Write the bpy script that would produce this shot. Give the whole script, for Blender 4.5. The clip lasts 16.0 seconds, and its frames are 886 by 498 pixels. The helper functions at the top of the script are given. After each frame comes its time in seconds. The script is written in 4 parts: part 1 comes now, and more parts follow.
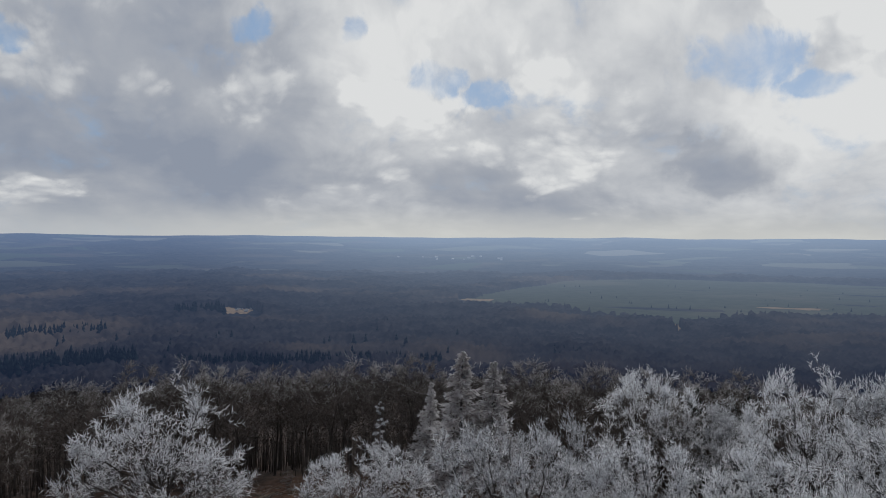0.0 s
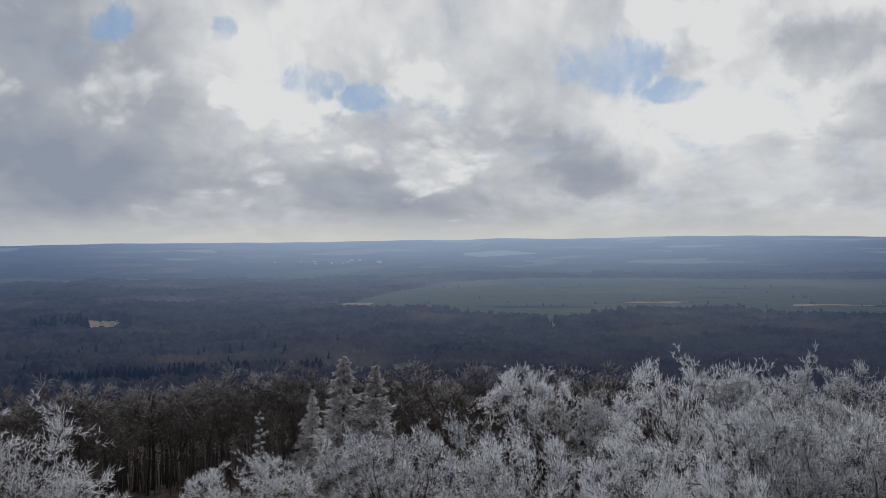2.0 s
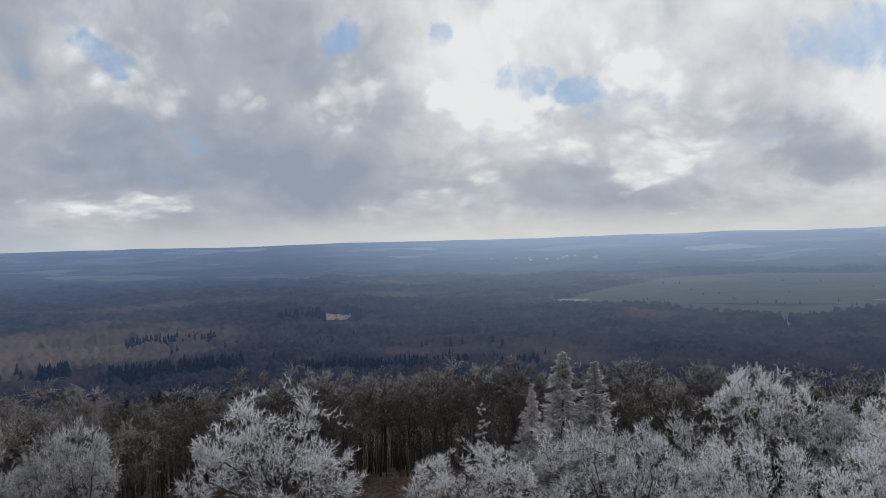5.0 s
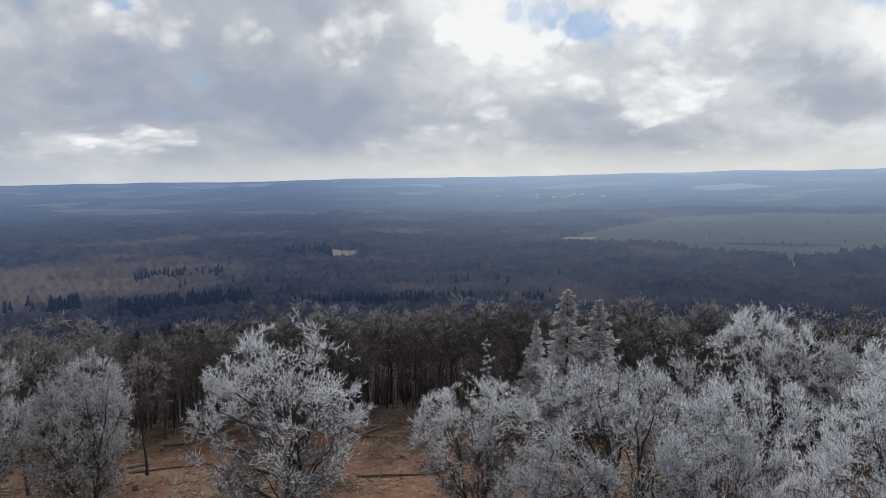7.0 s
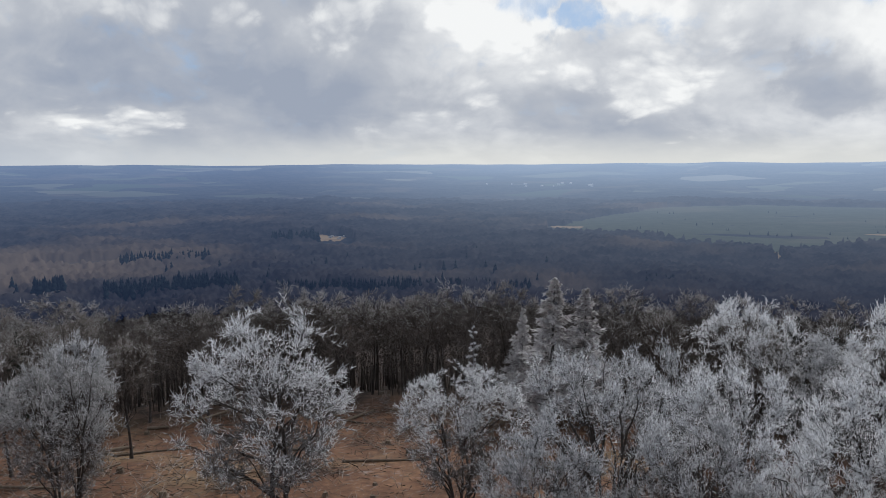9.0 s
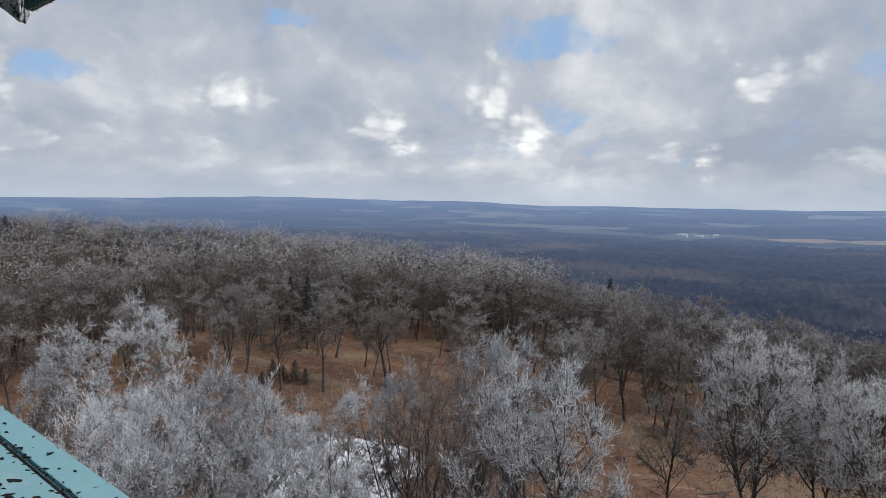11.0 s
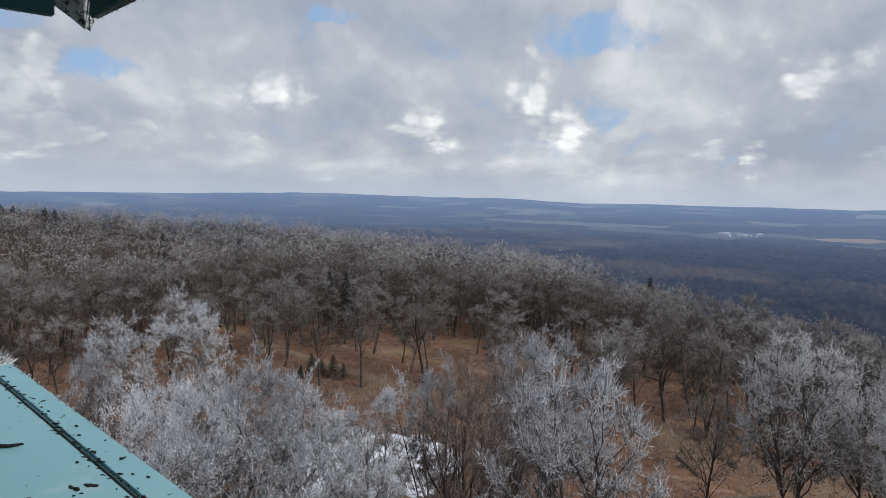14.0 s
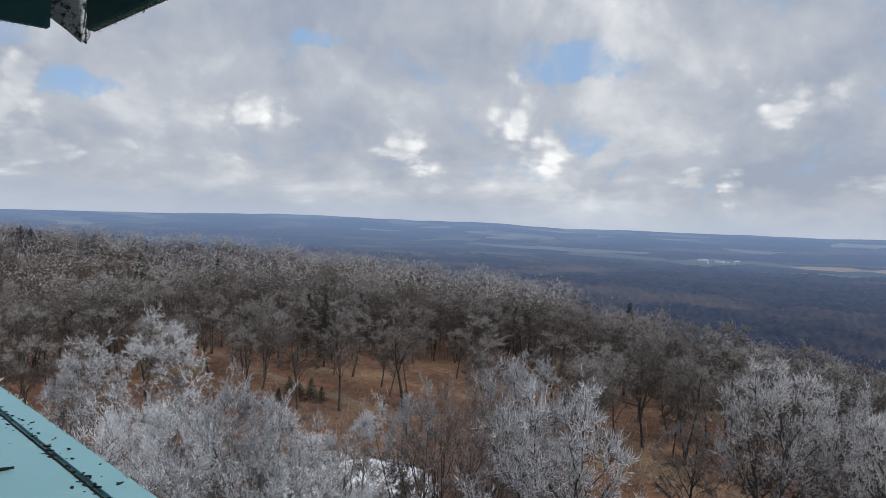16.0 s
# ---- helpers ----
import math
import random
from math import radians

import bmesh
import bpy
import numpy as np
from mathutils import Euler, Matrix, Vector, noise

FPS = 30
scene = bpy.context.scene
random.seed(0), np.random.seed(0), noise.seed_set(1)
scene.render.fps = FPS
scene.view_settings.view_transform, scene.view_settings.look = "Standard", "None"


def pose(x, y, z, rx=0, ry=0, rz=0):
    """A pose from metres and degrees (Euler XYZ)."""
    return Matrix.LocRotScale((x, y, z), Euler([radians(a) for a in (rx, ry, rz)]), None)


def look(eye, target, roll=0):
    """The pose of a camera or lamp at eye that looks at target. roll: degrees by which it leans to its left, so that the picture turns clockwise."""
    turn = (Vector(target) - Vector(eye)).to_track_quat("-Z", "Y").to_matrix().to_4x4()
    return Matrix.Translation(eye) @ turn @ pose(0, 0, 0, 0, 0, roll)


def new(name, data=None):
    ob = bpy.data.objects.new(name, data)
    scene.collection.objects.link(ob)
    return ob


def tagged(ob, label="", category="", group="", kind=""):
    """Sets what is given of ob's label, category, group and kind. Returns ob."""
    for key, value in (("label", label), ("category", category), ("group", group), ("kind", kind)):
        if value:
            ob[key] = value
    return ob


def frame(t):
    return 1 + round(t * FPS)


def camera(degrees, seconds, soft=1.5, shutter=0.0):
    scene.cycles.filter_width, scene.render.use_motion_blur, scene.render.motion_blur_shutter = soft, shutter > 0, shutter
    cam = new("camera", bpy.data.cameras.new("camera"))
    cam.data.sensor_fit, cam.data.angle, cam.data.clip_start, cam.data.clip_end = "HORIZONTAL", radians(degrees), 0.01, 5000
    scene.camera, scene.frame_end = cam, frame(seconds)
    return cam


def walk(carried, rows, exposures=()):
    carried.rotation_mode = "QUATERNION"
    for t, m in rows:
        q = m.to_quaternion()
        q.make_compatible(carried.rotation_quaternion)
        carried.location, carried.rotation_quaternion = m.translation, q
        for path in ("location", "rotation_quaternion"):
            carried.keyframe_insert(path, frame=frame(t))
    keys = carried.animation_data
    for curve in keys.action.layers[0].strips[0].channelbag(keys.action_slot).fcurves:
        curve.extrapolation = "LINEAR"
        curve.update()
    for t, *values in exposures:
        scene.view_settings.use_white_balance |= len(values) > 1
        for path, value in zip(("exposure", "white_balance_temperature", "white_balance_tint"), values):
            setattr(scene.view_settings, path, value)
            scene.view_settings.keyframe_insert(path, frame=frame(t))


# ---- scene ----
cam = camera(60.7, 16.0, soft=0.8)
EYE = 28.0

# the observer stands behind the sill of the tower cabin and shifts along it; yaw, pitch, roll in degrees
ROWS = [
    (0.0, 0.224, 0.538, -0.02, 0.0, -0.867, -0.498),
    (0.5, 0.224, 0.548, -0.01, -4.227, -0.931, -0.204),
    (1.0, 0.204, 0.538, 0.0, -6.139, -0.898, 0.452),
    (1.5, 0.194, 0.518, 0.01, -7.86, -0.795, 0.668),
    (2.0, 0.194, 0.488, 0.02, -9.161, -0.642, 0.654),
    (2.5, 0.174, 0.458, 0.03, -10.194, -0.494, 0.691),
    (3.0, 0.079, 0.342, 0.03, -6.47, -0.188, 0.621),
    (3.5, 0.005, 0.127, 0.01, 1.308, 0.154, 0.802),
    (4.0, -0.017, -0.066, 0.01, 6.648, 0.51, 1.571),
    (4.2, -0.017, -0.09, 0.01, 6.956, 0.52, 1.795),
    (6.5, -0.14, -0.11, 0.0, 7.337, -4.647, 1.185),
    (7.0, -0.15, -0.12, 0.0, 7.501, -5.389, 1.082),
    (7.5, -0.16, -0.11, 0.0, 7.536, -5.79, 0.89),
    (8.0, -0.17, -0.1, 0.0, 7.528, -6.066, 0.563),
    (8.5, -0.16, -0.1, 0.0, 7.222, -6.287, 0.349),
    (9.0, -0.16, -0.1, -0.02, 6.667, -6.373, 0.187),
    (9.2, -0.15, -0.1, -0.03, 7.6, -6.38, 0.45),
    (9.3, -0.14, -0.1, -0.03, 11.726, -6.358, 0.886),
    (9.4, -0.13, -0.1, -0.03, 19.727, -6.475, 1.11),
    (9.5, -0.12, -0.1, -0.02, 29.431, -6.347, 1.734),
    (9.6, -0.11, -0.1, -0.02, 40.205, -5.762, 1.787),
    (9.7, -0.1, -0.07, -0.02, 51.081, -4.866, 1.356),
    (9.8, -0.09, -0.04, -0.02, 60.74, -3.706, 0.6),
    (10.0, -0.08, 0.012, 0.0, 72.725, -2.745, -1.433),
    (10.2, -0.085, 0.012, 0.0, 76.51, -2.808, -1.359),
    (12.5, -0.119, -0.061, 0.031, 82.095, -3.963, -1.304),
    (13.0, -0.125, -0.064, 0.032, 82.796, -4.049, -1.423),
    (13.5, -0.125, -0.062, 0.033, 82.993, -4.053, -1.472),
    (14.0, -0.118, -0.056, 0.033, 83.134, -3.876, -1.544),
    (14.5, -0.11, -0.057, 0.036, 83.233, -3.575, -1.713),
    (15.0, -0.109, -0.055, 0.04, 83.338, -3.101, -1.96),
    (15.5, -0.115, -0.058, 0.038, 83.455, -2.508, -2.037),
    (16.0, -0.157, -0.11, 0.022, 81.695, -2.054, -2.329),
]
walk(cam, [(t, pose(x, y, EYE + z, 90 + p, r, w)) for t, x, y, z, w, p, r in ROWS],
     exposures=[(0.0, -0.57, 5850, 10), (3.5, -0.57, 5850, 10), (6.5, -0.22, 5850, 10), (9.3, -0.22, 5850, 10), (10.0, -0.08, 5850, 10), (12.5, -0.14, 5850, 10), (16.0, -0.14, 5850, 10)])


# ---- sky and sun ----
class Nodes:
    """Short ways to write a node tree."""

    def __init__(self, tree):
        self.tree = tree

    def add(self, kind, inputs=(), operation="", clamp=False, dim="", curve="", data=""):
        n = self.tree.nodes.new(kind)
        if operation:
            n.operation = operation
        if clamp:
            n.use_clamp = True
        if dim:
            n.noise_dimensions = dim
        if curve:
            n.interpolation_type = curve
        if data:
            n.data_type = data
        for k, v in dict(inputs).items():
            if isinstance(v, bpy.types.NodeSocket):
                self.tree.links.new(v, n.inputs[k])
            else:
                n.inputs[k].default_value = v
        return n

    def math(self, op, a, b=0.0, clamp=False):
        return self.add("ShaderNodeMath", {0: a, 1: b}, operation=op, clamp=clamp).outputs[0]

    def vec(self, op, a, b=(0, 0, 0)):
        return self.add("ShaderNodeVectorMath", {0: a, 1: b}, operation=op).outputs[0]

    def noise(self, vector, scale, detail=5.0, rough=0.55, dim="3D"):
        return self.add("ShaderNodeTexNoise", {"Vector": vector, "Scale": scale, "Detail": detail, "Roughness": rough}, dim=dim).outputs["Fac"]

    def ramp(self, value, a, b, lo=0.0, hi=1.0, smooth=True):
        return self.add("ShaderNodeMapRange", {0: value, 1: a, 2: b, 3: lo, 4: hi}, curve="SMOOTHSTEP" if smooth else "LINEAR").outputs[0]

    def mix(self, fac, a, b):
        return self.add("ShaderNodeMix", {0: fac, 6: a, 7: b}, data="RGBA").outputs[2]


def bearing(az, el=0.0):
    a, e = radians(az), radians(el)
    return Vector((-math.sin(a) * math.cos(e), math.cos(a) * math.cos(e), math.sin(e)))


SUN_AZ, SUN_EL = -24.0, 37.0


def make_sky():
    world = bpy.data.worlds.new("winter_sky")
    scene.world = world
    world.use_nodes = True
    n = Nodes(world.node_tree)
    world.node_tree.nodes.clear()
    d = n.add("ShaderNodeTexCoord").outputs["Generated"]
    sep = n.add("ShaderNodeSeparateXYZ", {0: d})
    up = n.math("MAXIMUM", sep.outputs[2], 0.0)
    tall = n.math("MULTIPLY", n.math("LOGARITHM", n.math("ADD", up, 0.11), math.e), 0.30)
    plane = n.add("ShaderNodeCombineXYZ", {0: sep.outputs[0], 1: sep.outputs[1], 2: tall}).outputs[0]
    sunway = bearing(SUN_AZ, SUN_EL)
    swirl = n.add("ShaderNodeTexNoise", {"Vector": plane, "Scale": 6.0, "Detail": 3.0, "Roughness": 0.5}).outputs["Color"]
    plane = n.vec("ADD", plane, n.vec("MULTIPLY", n.vec("SUBTRACT", swirl, (0.5, 0.5, 0.5)), (0.09, 0.09, 0.07)))
    toward = n.vec("ADD", plane, tuple(Vector((sunway.x * 0.02, sunway.y * 0.02, 0.05))))
    base = n.noise(plane, 4.2, 9.0, 0.52)
    lit = n.noise(toward, 4.2, 7.0, 0.52)
    broad = n.noise(plane, 2.4, 3.0, 0.5)
    # ragged copy of the direction for the gaps
    wob = n.add("ShaderNodeTexNoise", {"Vector": d, "Scale": 7.0, "Detail": 6.0, "Roughness": 0.6}).outputs["Color"]
    billow = n.noise(plane, 13.0, 8.0, 0.58)
    # cauliflower heads of three sizes
    puff = None
    for scale, share in ((11.0, 0.50), (24.0, 0.32), (52.0, 0.18)):
        cell = n.add("ShaderNodeTexVoronoi", {"Vector": n.vec("MULTIPLY", plane, (1.0, 1.0, 1.6)), "Scale": scale}).outputs["Distance"]
        bump = n.math("MULTIPLY", n.math("SUBTRACT", 0.85, cell), share)
        puff = bump if puff is None else n.math("ADD", puff, bump)
    rag = n.vec("ADD", d, n.vec("MULTIPLY", n.vec("SUBTRACT", wob, (0.5, 0.5, 0.5)), (0.17, 0.17, 0.11)))
    tight = n.vec("ADD", d, n.vec("MULTIPLY", n.vec("SUBTRACT", wob, (0.5, 0.5, 0.5)), (0.14, 0.14, 0.08)))
    # blue gaps: bearing, elevation, half-width in degrees, flattening
    gaps = [(14.5, 14.6, 1.7, 1.1), (7.0, 15.6, 1.6, 1.2), (0.5, 11.3, 2.6, 1.7), (-3.6, 10.4, 2.0, 1.5), (-22.0, 12.6, 4.2, 1.5), (-26.5, 10.5, 3.0, 2.4),
            (107.2, 8.2, 3.2, 3.2), (112.2, 10.9, 2.6, 2.4), (72.5, 11.9, 5.0, 3.0), (71.7, 6.3, 2.7, 1.5), (92.0, 12.9, 2.4, 3.0), (48.4, 9.0, 4.0, 3.0), (30.5, 13.5, 2.4, 2.2)]
    hole = None
    for az, el, half, squash in gaps:
        diff = n.vec("MULTIPLY", n.vec("SUBTRACT", tight, tuple(bearing(az, el))), (1, 1, squash))
        far = n.add("ShaderNodeVectorMath", {0: diff}, operation="LENGTH").outputs["Value"]
        g = n.ramp(far, radians(half * 1.25), radians(half * 0.45))
        hole = g if hole is None else n.math("MAXIMUM", hole, g)
    hole = n.ramp(n.math("ADD", hole, n.math("MULTIPLY", n.math("SUBTRACT", 0.52, billow), 2.6)), 0.22, 1.0)
    # bright sunlit heads of cumulus: bearing, elevation, half-width, flattening
    heads = [(96.8, 6.6, 2.6, 1.6), (76.2, 8.0, 2.0, 0.8), (75.0, 5.2, 1.8, 0.8), (57.5, 8.9, 3.4, 1.8), (84.4, 5.0, 3.6, 1.8), (60.5, 3.4, 1.2, 1.0), (46.0, 3.2, 7.0, 5.0), (29.0, 3.2, 4.0, 4.0),
             (28.4, 11.5, 3.6, 1.0), (2.5, 8.8, 5.0, 1.3), (-9.0, 8.5, 5.0, 1.0), (-28.0, 14.5, 5.0, 1.4), (-31.0, 8.6, 5.0, 2.4), (14.0, 11.0, 2.6, 1.0), (22.0, 9.0, 1.8, 0.8)]
    head = None
    for az, el, half, squash in heads:
        diff = n.vec("MULTIPLY", n.vec("SUBTRACT", tight, tuple(bearing(az, el))), (1, 1, squash))
        far = n.add("ShaderNodeVectorMath", {0: diff}, operation="LENGTH").outputs["Value"]
        g = n.ramp(far, radians(half * 1.7), radians(half * 0.3))
        head = g if head is None else n.math("MAXIMUM", head, g)
    rim = n.ramp(n.math("ADD", head, n.math("MULTIPLY", n.math("SUBTRACT", n.math("ADD", billow, puff), 0.93), 1.7)), 0.22, 1.0)
    head = n.math("MULTIPLY", rim, n.ramp(n.math("ADD", puff, n.math("MULTIPLY", billow, 0.6)), 0.50, 0.92, 0.45, 1.0))
    # grey undersides: bearing, elevation, half-width, flattening
    bellies = [(17.0, 6.0, 7.0, 1.7), (12.0, 10.5, 4.0, 1.2), (22.0, 10.5, 6.0, 1.0), (31.0, 6.0, 6.0, 1.4), (-15.0, 5.3, 6.5, 2.2), (62.5, 4.6, 5.0, 2.2), (-35.4, 12.1, 4.0, 1.6), (90.0, 7.0, 4.0, 2.0), (34.0, 8.0, 5.0, 2.2), (26.0, 2.6, 4.0, 3.5), (66.0, 4.2, 2.0, 1.5), (107.0, 4.6, 5.0, 2.4), (-4.0, 4.0, 6.0, 3.0), (80.0, 12.0, 8.0, 3.0)]
    belly = None
    for az, el, half, squash in bellies:
        diff = n.vec("MULTIPLY", n.vec("SUBTRACT", rag, tuple(bearing(az, el))), (1, 1, squash))
        far = n.add("ShaderNodeVectorMath", {0: diff}, operation="LENGTH").outputs["Value"]
        g = n.ramp(far, radians(half * 1.35), radians(half * 0.3))
        belly = g if belly is None else n.math("MAXIMUM", belly, g)
    belly = n.math("MULTIPLY", belly, n.ramp(billow, 0.30, 0.55, 0.45, 1.0))
    relief = n.math("MULTIPLY", n.math("SUBTRACT", base, lit), 1.9)
    tone = n.math("ADD", 0.38, relief)
    tone = n.math("ADD", tone, n.math("MULTIPLY", n.math("SUBTRACT", broad, 0.5), 1.2))
    tone = n.math("ADD", tone, n.math("MULTIPLY", n.math("SUBTRACT", billow, 0.5), 0.62))
    tone = n.math("ADD", tone, n.math("MULTIPLY", n.math("SUBTRACT", puff, 0.48), 0.28))
    tone = n.math("ADD", tone, n.math("MULTIPLY", head, 0.42))
    tone = n.math("SUBTRACT", tone, n.math("MULTIPLY", belly, 0.20))
    # firm white towers of cumulus with crisp cauliflower edges
    tower_mass = None
    for az, el, half, squash in [(112.4, 6.2, 2.5, 1.0), (110.9, 8.3, 1.4, 1.0), (113.2, 8.0, 1.5, 1.0), (111.0, 4.2, 2.4, 1.2), (109.0, 3.4, 1.5, 1.7), (76.4, 7.6, 1.1, 0.6), (75.8, 5.4, 1.5, 1.0), (74.0, 4.6, 0.9, 1.0),
                                 (96.2, 6.8, 1.5, 1.7), (85.0, 5.2, 2.2, 1.6), (58.4, 8.3, 1.9, 1.8), (63.6, 3.6, 1.0, 1.2), (60.6, 3.5, 1.2, 1.5), (29.5, 3.4, 1.2, 1.2), (26.0, 3.6, 0.9, 1.0), (33.0, 3.3, 1.6, 1.8)]:
        diff = n.vec("MULTIPLY", n.vec("SUBTRACT", d, tuple(bearing(az, el))), (1, 1, squash))
        near = n.math("DIVIDE", n.add("ShaderNodeVectorMath", {0: diff}, operation="LENGTH").outputs["Value"], radians(half))
        tower_mass = near if tower_mass is None else n.math("MINIMUM", tower_mass, near)
    ragged = n.math("ADD", tower_mass, n.math("MULTIPLY", n.math("SUBTRACT", 0.93, n.math("ADD", billow, puff)), 2.4))
    firm = n.ramp(ragged, 1.30, 0.55)
    tone = n.math("ADD", tone, n.math("MULTIPLY", n.math("MULTIPLY", firm, n.ramp(puff, 0.35, 0.60, 0.70, 1.0)), 0.34))
    hole = n.math("MULTIPLY", hole, n.math("SUBTRACT", 1.0, firm))
    # slate-grey clouds against the bright part of the sky
    for az, el, half, squash in [(-36.5, 12.2, 4.6, 1.9), (-38.5, 7.6, 3.0, 1.0), (-20.5, 5.6, 4.5, 1.6)]:
        diff = n.vec("MULTIPLY", n.vec("SUBTRACT", rag, tuple(bearing(az, el))), (1, 1, squash))
        near = n.add("ShaderNodeVectorMath", {0: diff}, operation="LENGTH").outputs["Value"]
        tone = n.math("SUBTRACT", tone, n.math("MULTIPLY", n.ramp(n.math("ADD", near, n.math("MULTIPLY", n.math("SUBTRACT", 0.5, billow), 0.10)), radians(half), radians(half * 0.5)), 0.34))
    away = n.add("ShaderNodeVectorMath", {0: d, 1: tuple(sunway)}, operation="DOT_PRODUCT").outputs["Value"]
    tone = n.math("ADD", tone, n.ramp(away, 0.60, 0.97, 0.0, 0.72))
    cloud = n.add("ShaderNodeValToRGB", {0: n.math("MULTIPLY", tone, 0.88)})
    ramp = cloud.color_ramp
    ramp.elements[0].position, ramp.elements[0].color = 0.05, (0.43, 0.455, 0.505, 1)
    ramp.elements[1].position, ramp.elements[1].color = 1.0, (1.16, 1.10, 0.99, 1)
    mid = ramp.elements.new(0.40)
    mid.color = (0.60, 0.598, 0.60, 1)
    sky = n.add("ShaderNodeTexSky")
    sky.sky_type, sky.sun_disc = "NISHITA", False
    sky.sun_elevation, sky.sun_rotation = radians(SUN_EL), radians(-SUN_AZ)
    blue = n.vec("MULTIPLY", sky.outputs[0], (0.085, 0.085, 0.085))
    blue = n.mix(0.72, blue, (0.42, 0.60, 0.84, 1))
    thin = n.math("MULTIPLY", hole, n.ramp(billow, 0.35, 0.62, 0.9, 0.35))
    col = n.mix(thin, cloud.outputs[0], blue)
    # pale band of thick air over the horizon
    low = n.ramp(sep.outputs[2], 0.0, 0.05, 0.75, 0.0)
    warm = n.mix(n.ramp(away, 0.2, 0.75), (0.60, 0.63, 0.67, 1), (1.0, 0.94, 0.80, 1))
    col = n.mix(low, col, warm)
    bg = n.add("ShaderNodeBackground", {0: col, 1: 0.97})
    out = n.add("ShaderNodeOutputWorld", {0: bg.outputs[0]})
    return out


make_sky()
sun = new("sun", bpy.data.lights.new("sun", "SUN"))
sun.data.energy, sun.data.angle, sun.data.color = 2.1, radians(6), (1.0, 0.95, 0.87)
sun.matrix_world = look(bearing(SUN_AZ, SUN_EL) * 100, (0, 0, 0))


# ---- materials ----
def material(name, colours, scale, rough=0.9, bump=0.0, bump_scale=None, metal=0.0, per_object=0.0, per_island=0.0, spec=0.3, extra=None, through_light=0.0):
    """Colours spread by two scales of noise; extra(nodes, colour, place) may change the colour further."""
    m = bpy.data.materials.new(name)
    m.use_nodes = True
    n = Nodes(m.node_tree)
    bsdf = m.node_tree.nodes["Principled BSDF"]
    place = n.add("ShaderNodeNewGeometry").outputs["Position"]
    local = n.add("ShaderNodeTexCoord").outputs["Object"]
    a = n.noise(place, scale, 6.0, 0.62)
    b = n.noise(place, scale * 0.13, 3.0, 0.5)
    f = n.math("ADD", n.math("MULTIPLY", a, 0.62), n.math("MULTIPLY", b, 0.38))
    if per_object:
        rnd = n.add("ShaderNodeObjectInfo").outputs["Random"]
        f = n.math("ADD", f, n.math("MULTIPLY", n.math("SUBTRACT", rnd, 0.5), per_object))
    if per_island:
        rnd = n.add("ShaderNodeNewGeometry").outputs["Random Per Island"]
        f = n.math("ADD", f, n.math("MULTIPLY", n.math("SUBTRACT", rnd, 0.5), per_island))
    ramp = n.add("ShaderNodeValToRGB", {0: f})
    els = ramp.color_ramp.elements
    count = len(colours)
    for i, c in enumerate(colours):
        pos = 0.3 + 0.4 * i / max(1, count - 1)
        e = els[i] if i < 2 else els.new(pos)
        e.position, e.color = pos, (*c, 1)
    col = ramp.outputs[0]
    if extra:
        col = extra(n, col, place)
    m.node_tree.links.new(col, bsdf.inputs["Base Color"])
    bsdf.inputs["Roughness"].default_value = rough
    bsdf.inputs["Metallic"].default_value = metal
    bsdf.inputs["Specular IOR Level"].default_value = spec
    if bump:
        h = n.noise(place, bump_scale or scale * 3, 5.0, 0.6)
        bm_ = n.add("ShaderNodeBump", {"Strength": bump, "Height": h, "Distance": 0.05})
        m.node_tree.links.new(bm_.outputs[0], bsdf.inputs["Normal"])
    if through_light:
        # ice crystals pass light on to their far side
        glow = n.add("ShaderNodeBsdfTranslucent", {"Color": col})
        both = n.add("ShaderNodeMixShader", {0: through_light, 1: bsdf.outputs[0], 2: glow.outputs[0]})
        m.node_tree.links.new(both.outputs[0], m.node_tree.nodes["Material Output"].inputs["Surface"])
    return m


def litter_extra(n, col, place):
    grass = n.ramp(n.noise(place, 0.035, 4.0, 0.6), 0.52, 0.66)
    col = n.mix(n.math("MULTIPLY", grass, 0.55), col, (0.30, 0.225, 0.13, 1))
    # past the wood's edge: darker leaf floor, with the wood's shade painted in
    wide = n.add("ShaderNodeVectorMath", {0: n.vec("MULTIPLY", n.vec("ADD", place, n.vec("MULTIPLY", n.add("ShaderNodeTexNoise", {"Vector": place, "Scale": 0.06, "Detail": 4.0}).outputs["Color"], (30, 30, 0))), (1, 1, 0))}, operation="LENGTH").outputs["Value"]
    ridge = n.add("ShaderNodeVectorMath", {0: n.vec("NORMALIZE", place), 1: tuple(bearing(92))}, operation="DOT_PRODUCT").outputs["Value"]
    wood_dark = n.ramp(n.math("SUBTRACT", wide, n.ramp(ridge, 0.62, 0.9, 0.0, 42.0)), 106, 124)
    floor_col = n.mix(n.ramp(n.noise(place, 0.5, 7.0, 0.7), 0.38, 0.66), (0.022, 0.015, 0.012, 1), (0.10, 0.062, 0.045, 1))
    col = n.mix(wood_dark, col, floor_col)
    tufts = n.ramp(n.noise(place, 2.2, 5.0, 0.75), 0.50, 0.66)
    col = n.mix(n.math("MULTIPLY", tufts, 0.5), col, (0.06, 0.04, 0.03, 1))
    frost = n.ramp(n.noise(place, 0.6, 8.0, 0.7), 0.56, 0.74)
    return n.mix(n.math("MULTIPLY", n.math("MULTIPLY", frost, n.math("SUBTRACT", 1.0, wood_dark)), 0.66), col, (0.42, 0.39, 0.37, 1))


